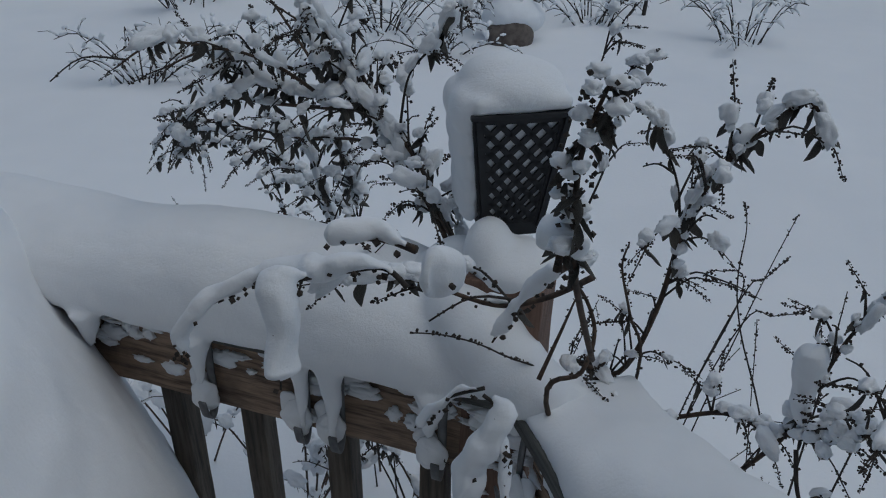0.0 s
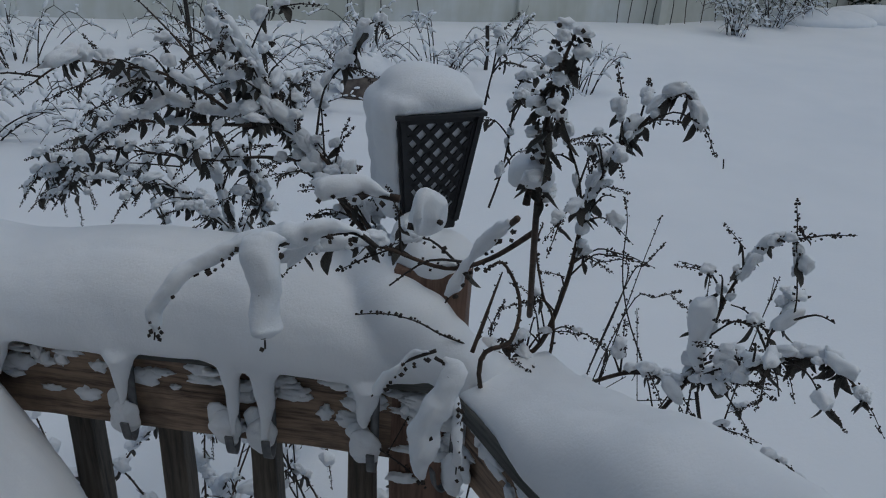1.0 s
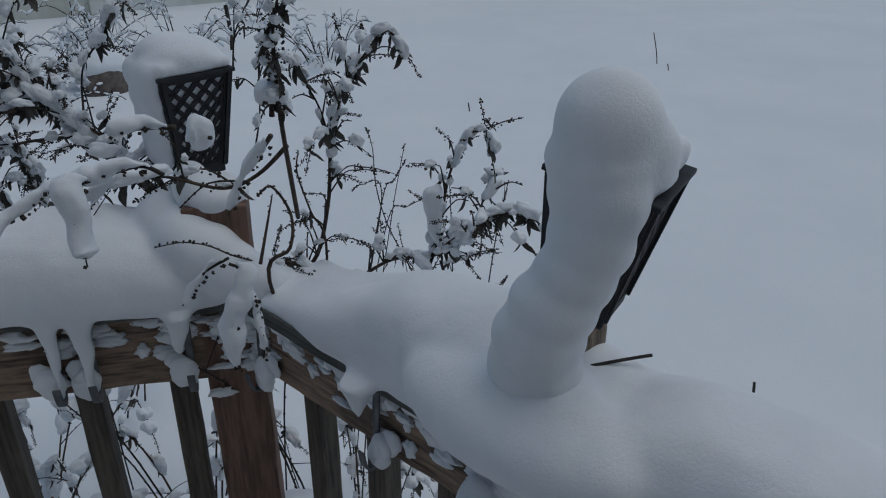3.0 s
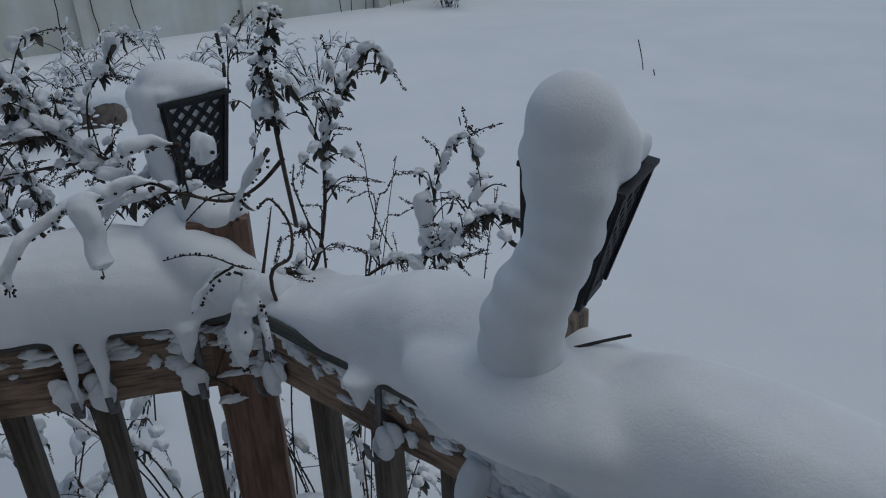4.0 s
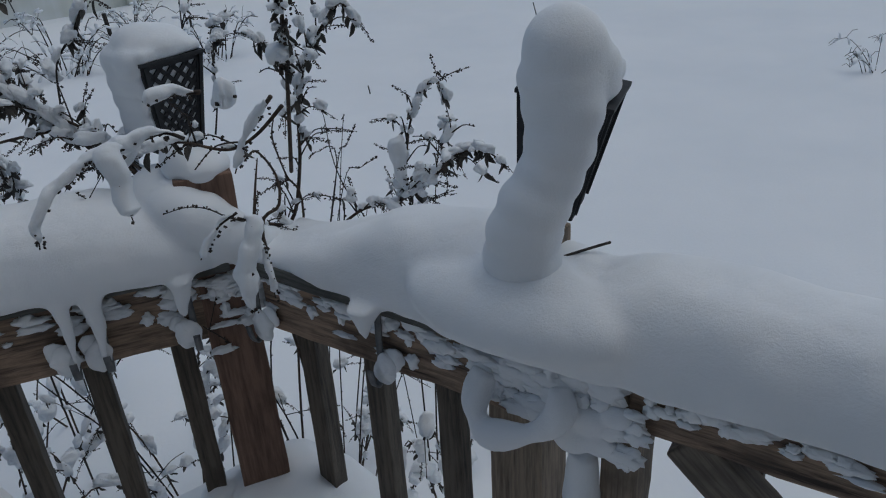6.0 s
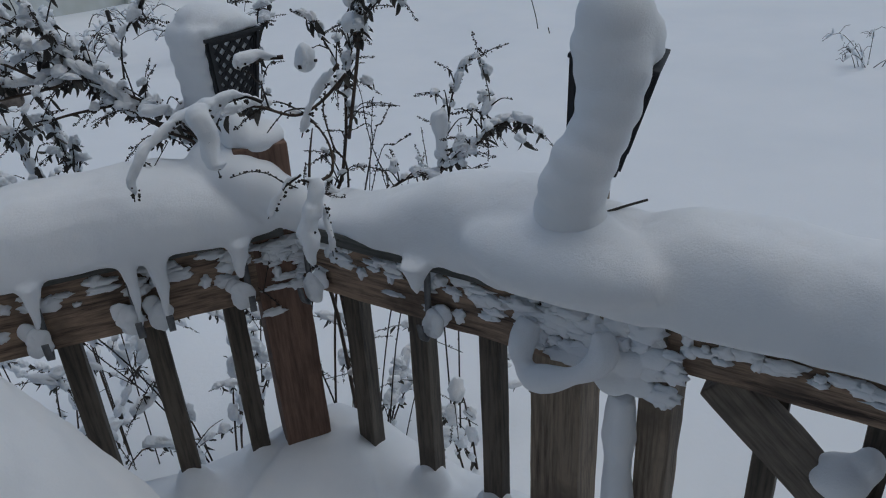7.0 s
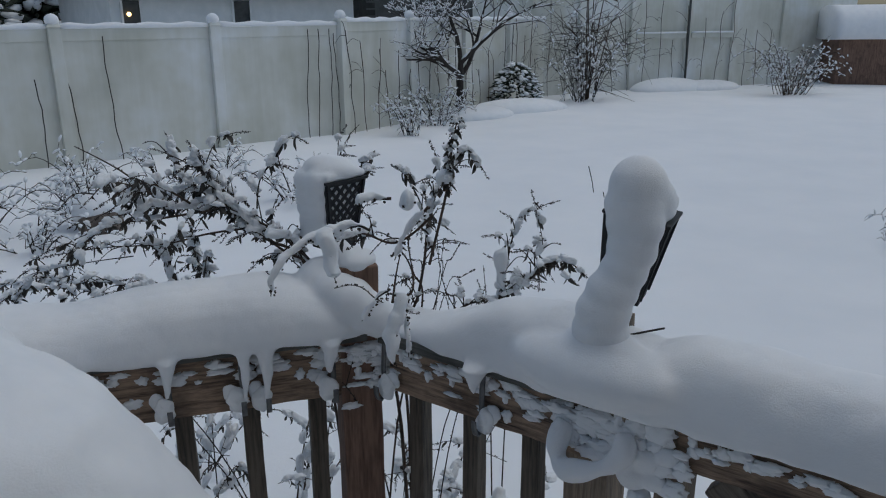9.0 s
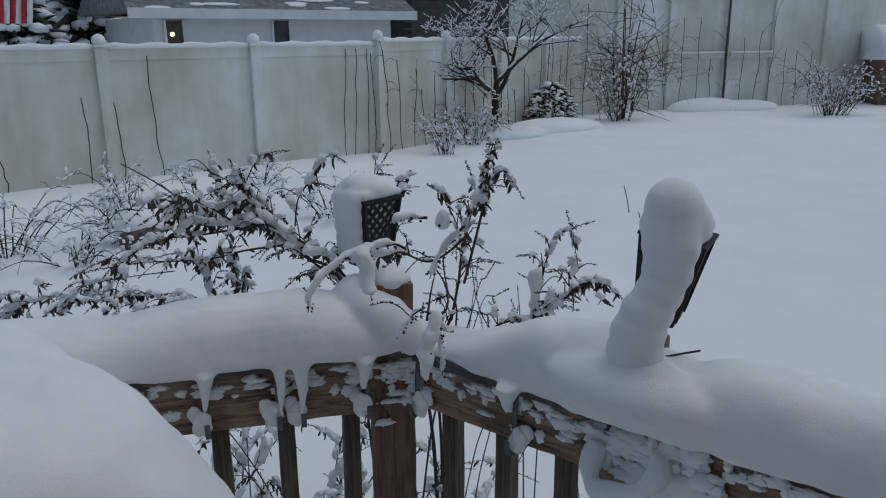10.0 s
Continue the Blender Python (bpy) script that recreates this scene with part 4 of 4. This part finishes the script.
def thin_stems(base, height, spread, stems, seed):
    rnd = random.Random(seed)
    ob = thing("bare_stems", "tangle of thin bare stems with dried pods and snow", "shrub")
    for i in range(stems):
        a = rnd.uniform(0, 6.28)
        d = Vector((math.cos(a), math.sin(a), 0))
        foot, h, out = Vector(base) + d * 0.08 * rnd.random(), height * rnd.uniform(0.7, 1.05), spread * rnd.uniform(0.3, 1)
        c = spline([foot, foot + d * out * 0.35 + Vector((0, 0, h * 0.5)), foot + d * out * 0.8 + Vector((0, 0, h * 0.85)), foot + d * out * rnd.uniform(0.9, 1.3) + Vector((0, 0, h))], 5)
        leafy_twig(ob, c, rnd.uniform(0.0014, 0.0028), rnd, "bare")
        for j in range(3):
            q = rnd.randrange(5, len(c) - 1)
            e = Vector((rnd.uniform(-1, 1), rnd.uniform(-1, 1), rnd.uniform(0.1, 1.0))).normalized() * rnd.uniform(0.05, 0.12)
            leafy_twig(ob, spline([c[q], c[q] + e * 0.55, c[q] + e], 3), 0.001, rnd, rnd.choice(("bare", "bare", "spike", "leafy")), 0.8)
    gather(ob)


thin_stems((0.36, 1.08, Z_YARD - 0.04), 1.0, 0.36, 6, 81)
thin_stems((0.62, 1.05, Z_YARD - 0.04), 0.9, 0.34, 3, 82)
thin_stems((0.12, 1.25, Z_YARD - 0.04), 0.9, 0.45, 3, 83)


def far_shrub(name, label, base, height, spread, stems, seed, twig=DARK_TWIG, snow=0.5, r=0.006, category="shrub", seg=3, forks=5):
    """A shrub in the yard: one mesh of twigs, one of snow."""
    rnd = random.Random(seed)
    ob = thing(name, label, category)
    base = Vector(base)
    bt, bs = bmesh.new(), bmesh.new()

    def lay(c, rr):
        k = len(c) - 1
        tube(bt, c, [max(0.0015, rr * (1 - 0.7 * i / k)) for i in range(k + 1)], 4)
        for i in range(k):
            if rnd.random() < snow:
                s = rnd.uniform(0.008, 0.02) * (1 + 0.35 * height)
                bmesh.ops.create_icosphere(bs, subdivisions=1, radius=1, matrix=aim((c[i] + c[i + 1]) / 2 + Vector((0, 0, rr + s * 0.3)), (c[i + 1] - c[i]).normalized(), (s * 1.9, s * 0.8, s * 0.6)))

    for i in range(stems):
        a = rnd.uniform(0, 6.28)
        h, out = height * rnd.uniform(0.35, 1.0), spread * rnd.uniform(0.2, 1.0)
        d = Vector((math.cos(a), math.sin(a), 0))
        foot = base + d * spread * 0.3 * rnd.random()
        c = spline([foot, foot + d * out * 0.35 + Vector((0, 0, h * 0.6)), foot + d * out * 0.8 + Vector((0, 0, h)), foot + d * out * 1.2 + Vector((0, 0, h * rnd.uniform(0.5, 1.0)))], seg)
        lay(c, r)
        for j in range(forks):
            q = rnd.randrange(2, len(c))
            e = Vector((rnd.uniform(-1, 1), rnd.uniform(-1, 1), rnd.uniform(-0.5, 0.9))).normalized() * height * rnd.uniform(0.15, 0.4)
            lay([c[q], c[q] + e * 0.5 + Vector((0, 0, 0.02)), c[q] + e], r * 0.45)
    tagged(part("twig_tangle", bt, twig, ob), kind="stuff")
    tagged(part("snow_load", bs, SNOW, ob, "snow lying on the twigs", True), kind="stuff")
    return ob


YARD_BUSH = "bare tangled yard shrub half buried in snow"
for x, y, h, sp, k, sd in ((-2.16, 4.29, 0.35, 0.45, 16, 31), (-1.47, 4.58, 0.42, 0.5, 18, 32), (-1.03, 5.62, 0.5, 0.5, 16, 33), (-0.55, 5.24, 0.35, 0.4, 14, 34),
                           (-0.12, 5.82, 0.5, 0.42, 20, 35), (0.47, 6.2, 0.45, 0.45, 16, 36), (1.51, 5.9, 0.4, 0.45, 14, 37), (-1.68, 7.18, 0.5, 0.6, 14, 38),
                           (-2.72, 6.11, 0.5, 0.6, 16, 39), (-0.17, 7.47, 0.4, 0.5, 12, 40), (1.25, 7.75, 0.35, 0.4, 10, 41), (4.04, 9.07, 0.55, 0.45, 22, 42), (4.81, 9.81, 0.6, 0.5, 22, 43), (5.2, 10.22, 0.5, 0.5, 18, 44)):
    far_shrub("yard_shrub", YARD_BUSH, (x, y, Z_YARD - 0.04), h, sp, k, sd)
far_shrub("dry_stalks", "few dry stalks poking through the snow", (4.75, 2.5, Z_YARD - 0.02), 0.22, 0.3, 8, 50, DARK_TWIG, 0.2, 0.003, "weeds")
far_shrub("vine_bush", "tangled vine covered bush by the white wall", (8.6, 11.35, Z_YARD), 1.6, 1.1, 26, 51, DARK_TWIG, 0.22, 0.007, "shrub", 5, 12)
far_shrub("vine_bush", "tall leaning vine covered stem by the white wall", (8.89, 11.56, Z_YARD), 2.6, 0.7, 10, 53, TWIG, 0.3, 0.016, "shrub", 5, 14)
far_shrub("dead_grass", "clump of brown ornamental grass bent by snow", (12.9, 10.26, Z_YARD), 1.0, 1.0, 46, 52, TWIG, 0.6, 0.009, "grass", 4, 5)

STONE = plain("brown_grey_stone", (0.07, 0.055, 0.048), (0.18, 0.15, 0.13), 14, 0.85, 0, 0.6, 0.01)
bm = bmesh.new()
ball(bm, (0, 0, 0), (0.17, 0.15, 0.14), None, 4)
for v in bm.verts:
    v.co += noise.noise_vector(v.co * 6) * 0.03
rock = tagged(part("boulder", bm, STONE, None, "rounded brown boulder under snow and twigs", True), "", "rock")
rock.location = (-0.11, 5.57, Z_YARD + 0.04)
bm = bmesh.new()
ball(bm, (-0.1, 5.67, Z_YARD + 0.16), (0.23, 0.2, 0.13), None, 3)
snow_form("snow_cover", bm, "snow covering the top of a boulder", 0.02, 0.02, 5)


def stick(base, top, r, label, name="garden_stake"):
    bm = bmesh.new()
    tube(bm, spline([base, (Vector(base) + Vector(top)) / 2 + Vector((0.01, 0, 0)), top], 3), [r] * 7, 6)
    tagged(part(name, bm, DARK_TWIG, None, label), "", "stake")


stick((0.878, 6.602, 0.1), (0.869, 6.601, 0.53), 0.018, "dark garden stake standing in the snow")
stick((-1.539, 6.548, 0.1), (-1.564, 6.545, 0.797), 0.018, "dark garden stake standing in the snow")
stick((3.934, 4.892, 0.1), (3.911, 4.964, 0.393), 0.004, "thin dry stalk in the snow", "dry_stalk")
stick((3.893, 4.708, 0.1), (3.883, 4.708, 0.208), 0.004, "thin dry stalk in the snow", "dry_stalk")
stick((2.022, 4.237, 0.1), (2.022, 4.238, 0.227), 0.004, "thin dry stalk in the snow", "dry_stalk")
stick((1.588, 1.179, 0.1), (1.588, 1.181, 0.285), 0.004, "thin dry stalk in the snow", "dry_stalk")
stick((0.485, 0.420, 1.130), (0.573, 0.408, 1.133), 0.0019, "dark metal rod sticking out of the post", "metal_rod")


# ---------------------------------------------------------------- trees
def bare_tree(base, height, seed, label):
    rnd = random.Random(seed)
    ob = thing("fruit_tree", label, "tree")
    bt, bc, bs = bmesh.new(), bmesh.new(), bmesh.new()
    base = Vector(base)

    def grow(bm, p, d, ln, r, depth):
        c = [p]
        for i in range(4):
            d = (d + Vector((rnd.uniform(-1, 1), rnd.uniform(-1, 1), rnd.uniform(-0.3, 0.5))) * 0.2).normalized()
            c.append(c[-1] + d * ln / 4)
        tube(bm, c, [r * (1 - 0.1 * i) for i in range(5)], 7 if depth < 2 else 4)
        if abs(d.z) < 0.9 or depth > 1:
            for i in range(4):
                if rnd.random() < 0.6:
                    bmesh.ops.create_icosphere(bs, subdivisions=1, radius=1, matrix=aim((c[i] + c[i + 1]) / 2 + Vector((0, 0, r * 1.1)), (c[i + 1] - c[i]).normalized(), (ln * 0.13, max(0.007, r * 0.8), max(0.008, r * 0.6))))
        if depth < 5:
            for i in range(3 if depth else 6):
                q = c[rnd.choice((2, 3, 4)) if depth else rnd.choice((3, 4))]
                a = rnd.uniform(0, 6.28)
                e = (d * 0.7 + Vector((math.cos(a), math.sin(a), rnd.uniform(-0.35, 0.45))) * (1.1 if depth < 2 else 0.8)).normalized()
                grow(bc, q, e, ln * (rnd.uniform(0.85, 1.15) if depth < 1 else rnd.uniform(0.62, 0.86)), r * 0.52, depth + 1)

    grow(bt, base, Vector((0.05, 0, 1)), height * 0.24, 0.075, 0)
    part("trunk", bt, DARK_TWIG, ob, "", True)
    part("crown", bc, DARK_TWIG, ob, "bare branching crown")
    part("snow_load", bs, SNOW, ob, "snow lining the branches", True)


bare_tree((5.59, 10.54, Z_YARD - 0.05), 3.7, 61, "small bare fruit tree lined with snow before the fence")

NEEDLE = plain("dark_evergreen", (0.012, 0.018, 0.012), (0.04, 0.055, 0.035), 12, 0.8)


def evergreen(base, height, width, seed, label, name="evergreen_shrub"):
    rnd = random.Random(seed)
    ob = thing(name, label, "shrub")
    bn, bs = bmesh.new(), bmesh.new()
    base = Vector(base)
    for i in range(420):
        t = rnd.random() ** 0.8
        a, rr = rnd.uniform(0, 6.28), width * (math.sqrt(max(0.02, 1 - t * t)) if height < 2 else 1 - t * 0.75) * rnd.uniform(0.5, 1.0)
        p = base + Vector((math.cos(a) * rr, math.sin(a) * rr, height * t))
        d = Vector((math.cos(a), math.sin(a), rnd.uniform(-0.5, 0.3))).normalized()
        s = height * rnd.uniform(0.05, 0.11)
        bmesh.ops.create_cone(bn, cap_ends=True, segments=4, radius1=s * 0.35, radius2=0.002, depth=s * 2.2, matrix=aim(p, d, 1.0) @ Matrix.Rotation(radians(90), 4, "Y"))
        if rnd.random() < 0.55:
            bmesh.ops.create_icosphere(bs, subdivisions=1, radius=1, matrix=aim(p + Vector((0, 0, s * 0.3)), d, (s * 1.0, s * 0.6, s * 0.38)))
    part("foliage", bn, NEEDLE, ob)
    tagged(part("snow_load", bs, SNOW, ob, "snow heaped on the boughs", True), kind="stuff")


evergreen((7.13, 11.3, Z_YARD), 0.72, 0.5, 71, "small rounded evergreen shrub heaped with snow")
evergreen((-1.98, 24.0, -0.5), 4.0, 2.2, 72, "dark evergreen tree behind the fence dusted with snow", "evergreen_tree")
evergreen((-0.28, 25.50, -0.5), 4.4, 2.0, 73, "dark evergreen tree behind the fence dusted with snow", "evergreen_tree")
for x, y, w, h in ((6.8, 10.7, 1.0, 0.2), (5.7, 10.4, 0.8, 0.16), (11.6, 12.3, 1.0, 0.26), (12.6, 12.2, 0.9, 0.18)):
    bm = bmesh.new()
    ball(bm, (x, y, Z_YARD), (w, 0.5, h), None, 3)
    snow_form("snow_drift", bm, "low snow drift over a garden bed", 0.05, 0.02, 6)


# vines on the fence
def vine(u, top, seed):
    rnd = random.Random(seed)
    p = F0 + FD * u + Vector((FD.y, -FD.x, 0)) * 0.05
    c = [p + FD * (0.03 * math.sin(k * 0.35 + seed) + 0.012 * rnd.uniform(-1, 1)) + Vector((0, 0, Z_YARD + (top - Z_YARD) * k / 9)) for k in range(10)]
    bm = bmesh.new()
    tube(bm, spline(c, 2), 0.006, 5)
    tagged(part("dry_vine", bm, DARK_TWIG, None, "thin dry vine climbing the white fence"), "", "vine", "vines on the fence")


for i, (u, top) in enumerate(((-0.26, 1.1), (0.08, 1.2), (0.50, 1.52), (1.79, 1.3), (2.98, 1.56), (3.12, 1.56), (3.30, 1.56), (3.40, 1.5), (-1.1, 0.9))):
    vine(u, top, i)
def climber(foot, along, height, seed):
    """A dry climbing vine with a few side shoots."""
    rnd = random.Random(seed)
    drift = rnd.uniform(-0.12, 0.12)
    pts = [foot + along * (drift * k / 5 + rnd.uniform(-0.03, 0.03)) + Vector((0, 0, height * k / 5)) for k in range(6)]
    c = spline(pts, 3)
    bm = bmesh.new()
    tube(bm, c, 0.006, 5)
    for k in range(rnd.randrange(1, 5)):
        q = c[rnd.randrange(3, len(c))]
        e = along * rnd.uniform(-0.35, 0.35) + Vector((0, 0, rnd.uniform(-0.1, 0.35)))
        tube(bm, spline([q, q + e * 0.5 + Vector((0, 0, 0.05)), q + e], 3), 0.0035, 4)
    tagged(part("dry_vine", bm, rnd.choice((TWIG, DARK_TWIG)), None, "thin dry branching vine climbing the white fence"), "", "vine", "vines on the fence")


for i in range(22):
    climber(F2 + GD * (0.15 + 0.27 * i) + Vector((GD.y, -GD.x, 0)) * 0.07 + Vector((0, 0, Z_YARD - 0.05)), GD, 0.7 + 0.9 * random.Random(500 + i).random(), 200 + i)
SD = (Vector((17.15, 12.01, 0)) - Vector((8.51, 12.86, 0))).normalized()
for i in range(16):
    climber(Vector((8.51, 12.86, 0)) + SD * (0.3 + 0.38 * i) + Vector((SD.y, -SD.x, 0)) * 0.10 + Vector((0, 0, Z_YARD - 0.05)), SD, 0.9 + 1.4 * random.Random(600 + i).random(), 300 + i)

# ---------------------------------------------------------------- buildings behind
SIDING = plain("pale_siding", (0.60, 0.63, 0.64), (0.7, 0.72, 0.73), 3, 0.6, 0, 0.05)
ROOF = plain("grey_shingle_roof", (0.10, 0.11, 0.115), (0.24, 0.25, 0.26), 7, 0.9)
DARK_SIDING = plain("dark_grey_siding", (0.045, 0.05, 0.05), (0.085, 0.09, 0.09), 4, 0.7)
PANE = plain("dark_window_pane", (0.03, 0.035, 0.04), (0.07, 0.075, 0.08), 3, 0.15)
lampm, ln_, ll_, lb_ = material("warm_lamp_glow", 0.5)
lb_.inputs["Base Color"].default_value = (1, 0.7, 0.35, 1)
lb_.inputs["Emission Color"].default_value = (1, 0.6, 0.25, 1)
lb_.inputs["Emission Strength"].default_value = 4.0


def neighbour_house():
    ob = thing("house", "white neighbouring house with grey snowy roof behind the fence", "house")
    d = Vector((0.985, 0.17, 0)).normalized()
    o = Vector((1.2, 18.67, 0))
    m = frame_of(o, d)
    bm = bmesh.new()
    box(bm, (6.2, 5, 3.4), m @ pose(3.1, 2.5, 0.55))
    part("wall", bm, SIDING, ob)
    bm = bmesh.new()
    box(bm, (7.4, 0.12, 0.22), m @ pose(3.1, -0.35, 2.28), 0.01)
    part("gutter", bm, SIDING, ob, "white gutter")
    bm = bmesh.new()
    vs = [bm.verts.new(m @ Vector(p)) for p in ((-0.6, -0.4, 2.36), (6.8, -0.4, 2.36), (6.8, 2.5, 4.0), (-0.6, 2.5, 4.0), (-0.6, 5.4, 2.36), (6.8, 5.4, 2.36))]
    for f in ((0, 1, 2, 3), (3, 2, 5, 4), (0, 3, 4), (1, 5, 2), (0, 4, 5, 1)):
        bm.faces.new([vs[i] for i in f])
    part("roof", bm, ROOF, ob)
    bm = bmesh.new()
    for i in range(26):
        rnd = random.Random(300 + i)
        u, v = rnd.uniform(-0.4, 6.6), rnd.uniform(0.02, 0.5)
        bmesh.ops.create_icosphere(bm, subdivisions=2, radius=1, matrix=m @ Matrix.Translation((u, -0.4 + 2.9 * v, 2.37 + 1.64 * v)) @ Matrix.Rotation(0.51, 4, "X") @ Matrix.Diagonal((rnd.uniform(0.2, 0.7), 0.07, 0.025, 1)))
    part("roof_snow", bm, SNOW, ob, "thin streaks of snow on the roof", True)
    for u, w in ((0.45, 0.42), (3.05, 0.45)):
        bm = bmesh.new()
        box(bm, (w, 0.06, 0.75), m @ pose(u, -0.02, 1.75), 0.01)
        win = part("window", bm, PANE, ob)
        bm = bmesh.new()
        for dx in (-w / 2, w / 2):
            box(bm, (0.05, 0.08, 0.8), m @ pose(u + dx, -0.03, 1.75))
        part("frame", bm, SIDING, win)
    bm = bmesh.new()
    ball(bm, m @ Vector((0.38, -0.09, 1.83)), 0.05)
    tagged(part("porch_lamp", bm, lampm, ob, "warm glowing lamp", True))
    bm = bmesh.new()
    box(bm, (8, 4, 4.2), m @ pose(11.5, 3.0, 0.9))
    wing = thing("house_wing", "dark sided house wing with a white gutter behind the fence", "house")
    part("wall", bm, DARK_SIDING, wing)
    bm = bmesh.new()
    for k in range(9):
        box(bm, (8, 0.03, 0.035), m @ pose(11.2, 0.98, 1.2 + 0.19 * k))
    part("siding_laps", bm, DARK_SIDING, wing)
    bm = bmesh.new()
    box(bm, (8.4, 0.2, 0.25), m @ pose(11.2, 0.85, 3.0))
    part("gutter", bm, SIDING, wing, "white gutter")


neighbour_house()


def garage():
    ob = thing("garden_shed", "white panelled shed with a door at the yard edge", "shed")
    a, b = Vector((8.51, 12.86, 0)), Vector((17.15, 12.01, 0))
    d = (b - a).normalized()
    m = frame_of(a, d)
    bm = bmesh.new()
    box(bm, (8.6, 3, 3.6), m @ pose(4.3, 1.55, 1.5))
    part("wall", bm, WHITE_VINYL, ob)
    for u in (1.1, 2.35, 3.75, 5.0, 6.4):
        bm = bmesh.new()
        box(bm, (0.13, 0.08, 3.2), m @ pose(u, 0.02, 1.6), 0.01)
        part("batten", bm, WHITE_VINYL, ob)
    for u, w in ((3.05, 1.25), (4.38, 1.1)):
        for z in (1.28, 2.6):
            bm = bmesh.new()
            box(bm, (w, 0.10, 0.10), m @ pose(u, 0.02, z), 0.01)
            part("cross_rail", bm, WHITE_VINYL, ob)
        bm = bmesh.new()
        ridge(bm, [m @ Vector((u - w / 2 + w * k / 8, -0.03, 1.34)) for k in range(9)], m.to_3x3() @ Vector((0, 1, 0)), [(0.04, 0.04, 0.03, 0.01)] * 9, 8)
        part("ledge_snow", bm, SNOW, ob, "snow on the door ledge", True)
    bm = bmesh.new()
    box(bm, (0.035, 0.03, 2.4), m @ pose(3.72, -0.05, 1.5))
    part("door_gap", bm, DARK_SIDING, ob, "dark gap between door leaves")


garage()


def hut():
    ob = thing("wood_hut", "small wooden hut with a snow covered roof", "shed")
    m = pose(16.28, 11.28, 0, 0, 0, -35)
    bm = bmesh.new()
    box(bm, (1.3, 1.2, 1.2), m @ pose(0, 0, 0.6), 0.02)
    part("wall", bm, POST_WOOD, ob)
    bm = bmesh.new()
    ridge(bm, [m @ Vector((-0.8 + 0.2 * k, 0, 1.2)) for k in range(9)], m.to_3x3() @ Vector((0, 1, 0)), [(0.8, 0.8, 0.7, 0.05)] * 9, 16)
    part("roof_snow", bm, SNOW, ob, "thick snow on the roof", True)


hut()

# flag of red and white stripes
RED = plain("red_cloth", (0.42, 0.02, 0.035), (0.52, 0.035, 0.05), 6, 0.8)
CLOTH = plain("white_cloth", (0.7, 0.7, 0.72), (0.8, 0.8, 0.82), 6, 0.8)
flag = thing("flag", "red and white striped cloth flag hanging beyond the fence", "flag")
for i in range(7):
    bm = bmesh.new()
    rows = []
    for k in range(9):
        z = 3.1 - 0.14 * k
        x = -1.41 + 0.085 * i - 0.03 * k + 0.015 * math.sin(k)
        y = 14.51 + 0.03 * math.sin(i * 1.3 + k * 0.5)
        rows.append([bm.verts.new((x + e, y + f, z)) for e, f in ((0, 0), (0.085, 0.012), (0.085, 0.018), (0, 0.006))])
    for a, b in zip(rows, rows[1:]):
        for k in range(4):
            bm.faces.new((a[k], a[(k + 1) % 4], b[(k + 1) % 4], b[k]))
    bmesh.ops.recalc_face_normals(bm, faces=bm.faces[:])
    part("stripe", bm, RED if i % 2 else CLOTH, flag, "", True)
bm = bmesh.new()
tube(bm, [(-1.59, 14.56, -0.5), (-1.59, 14.56, 3.4)], [0.025, 0.02], 8)
part("pole", bm, GREY_METAL, flag)
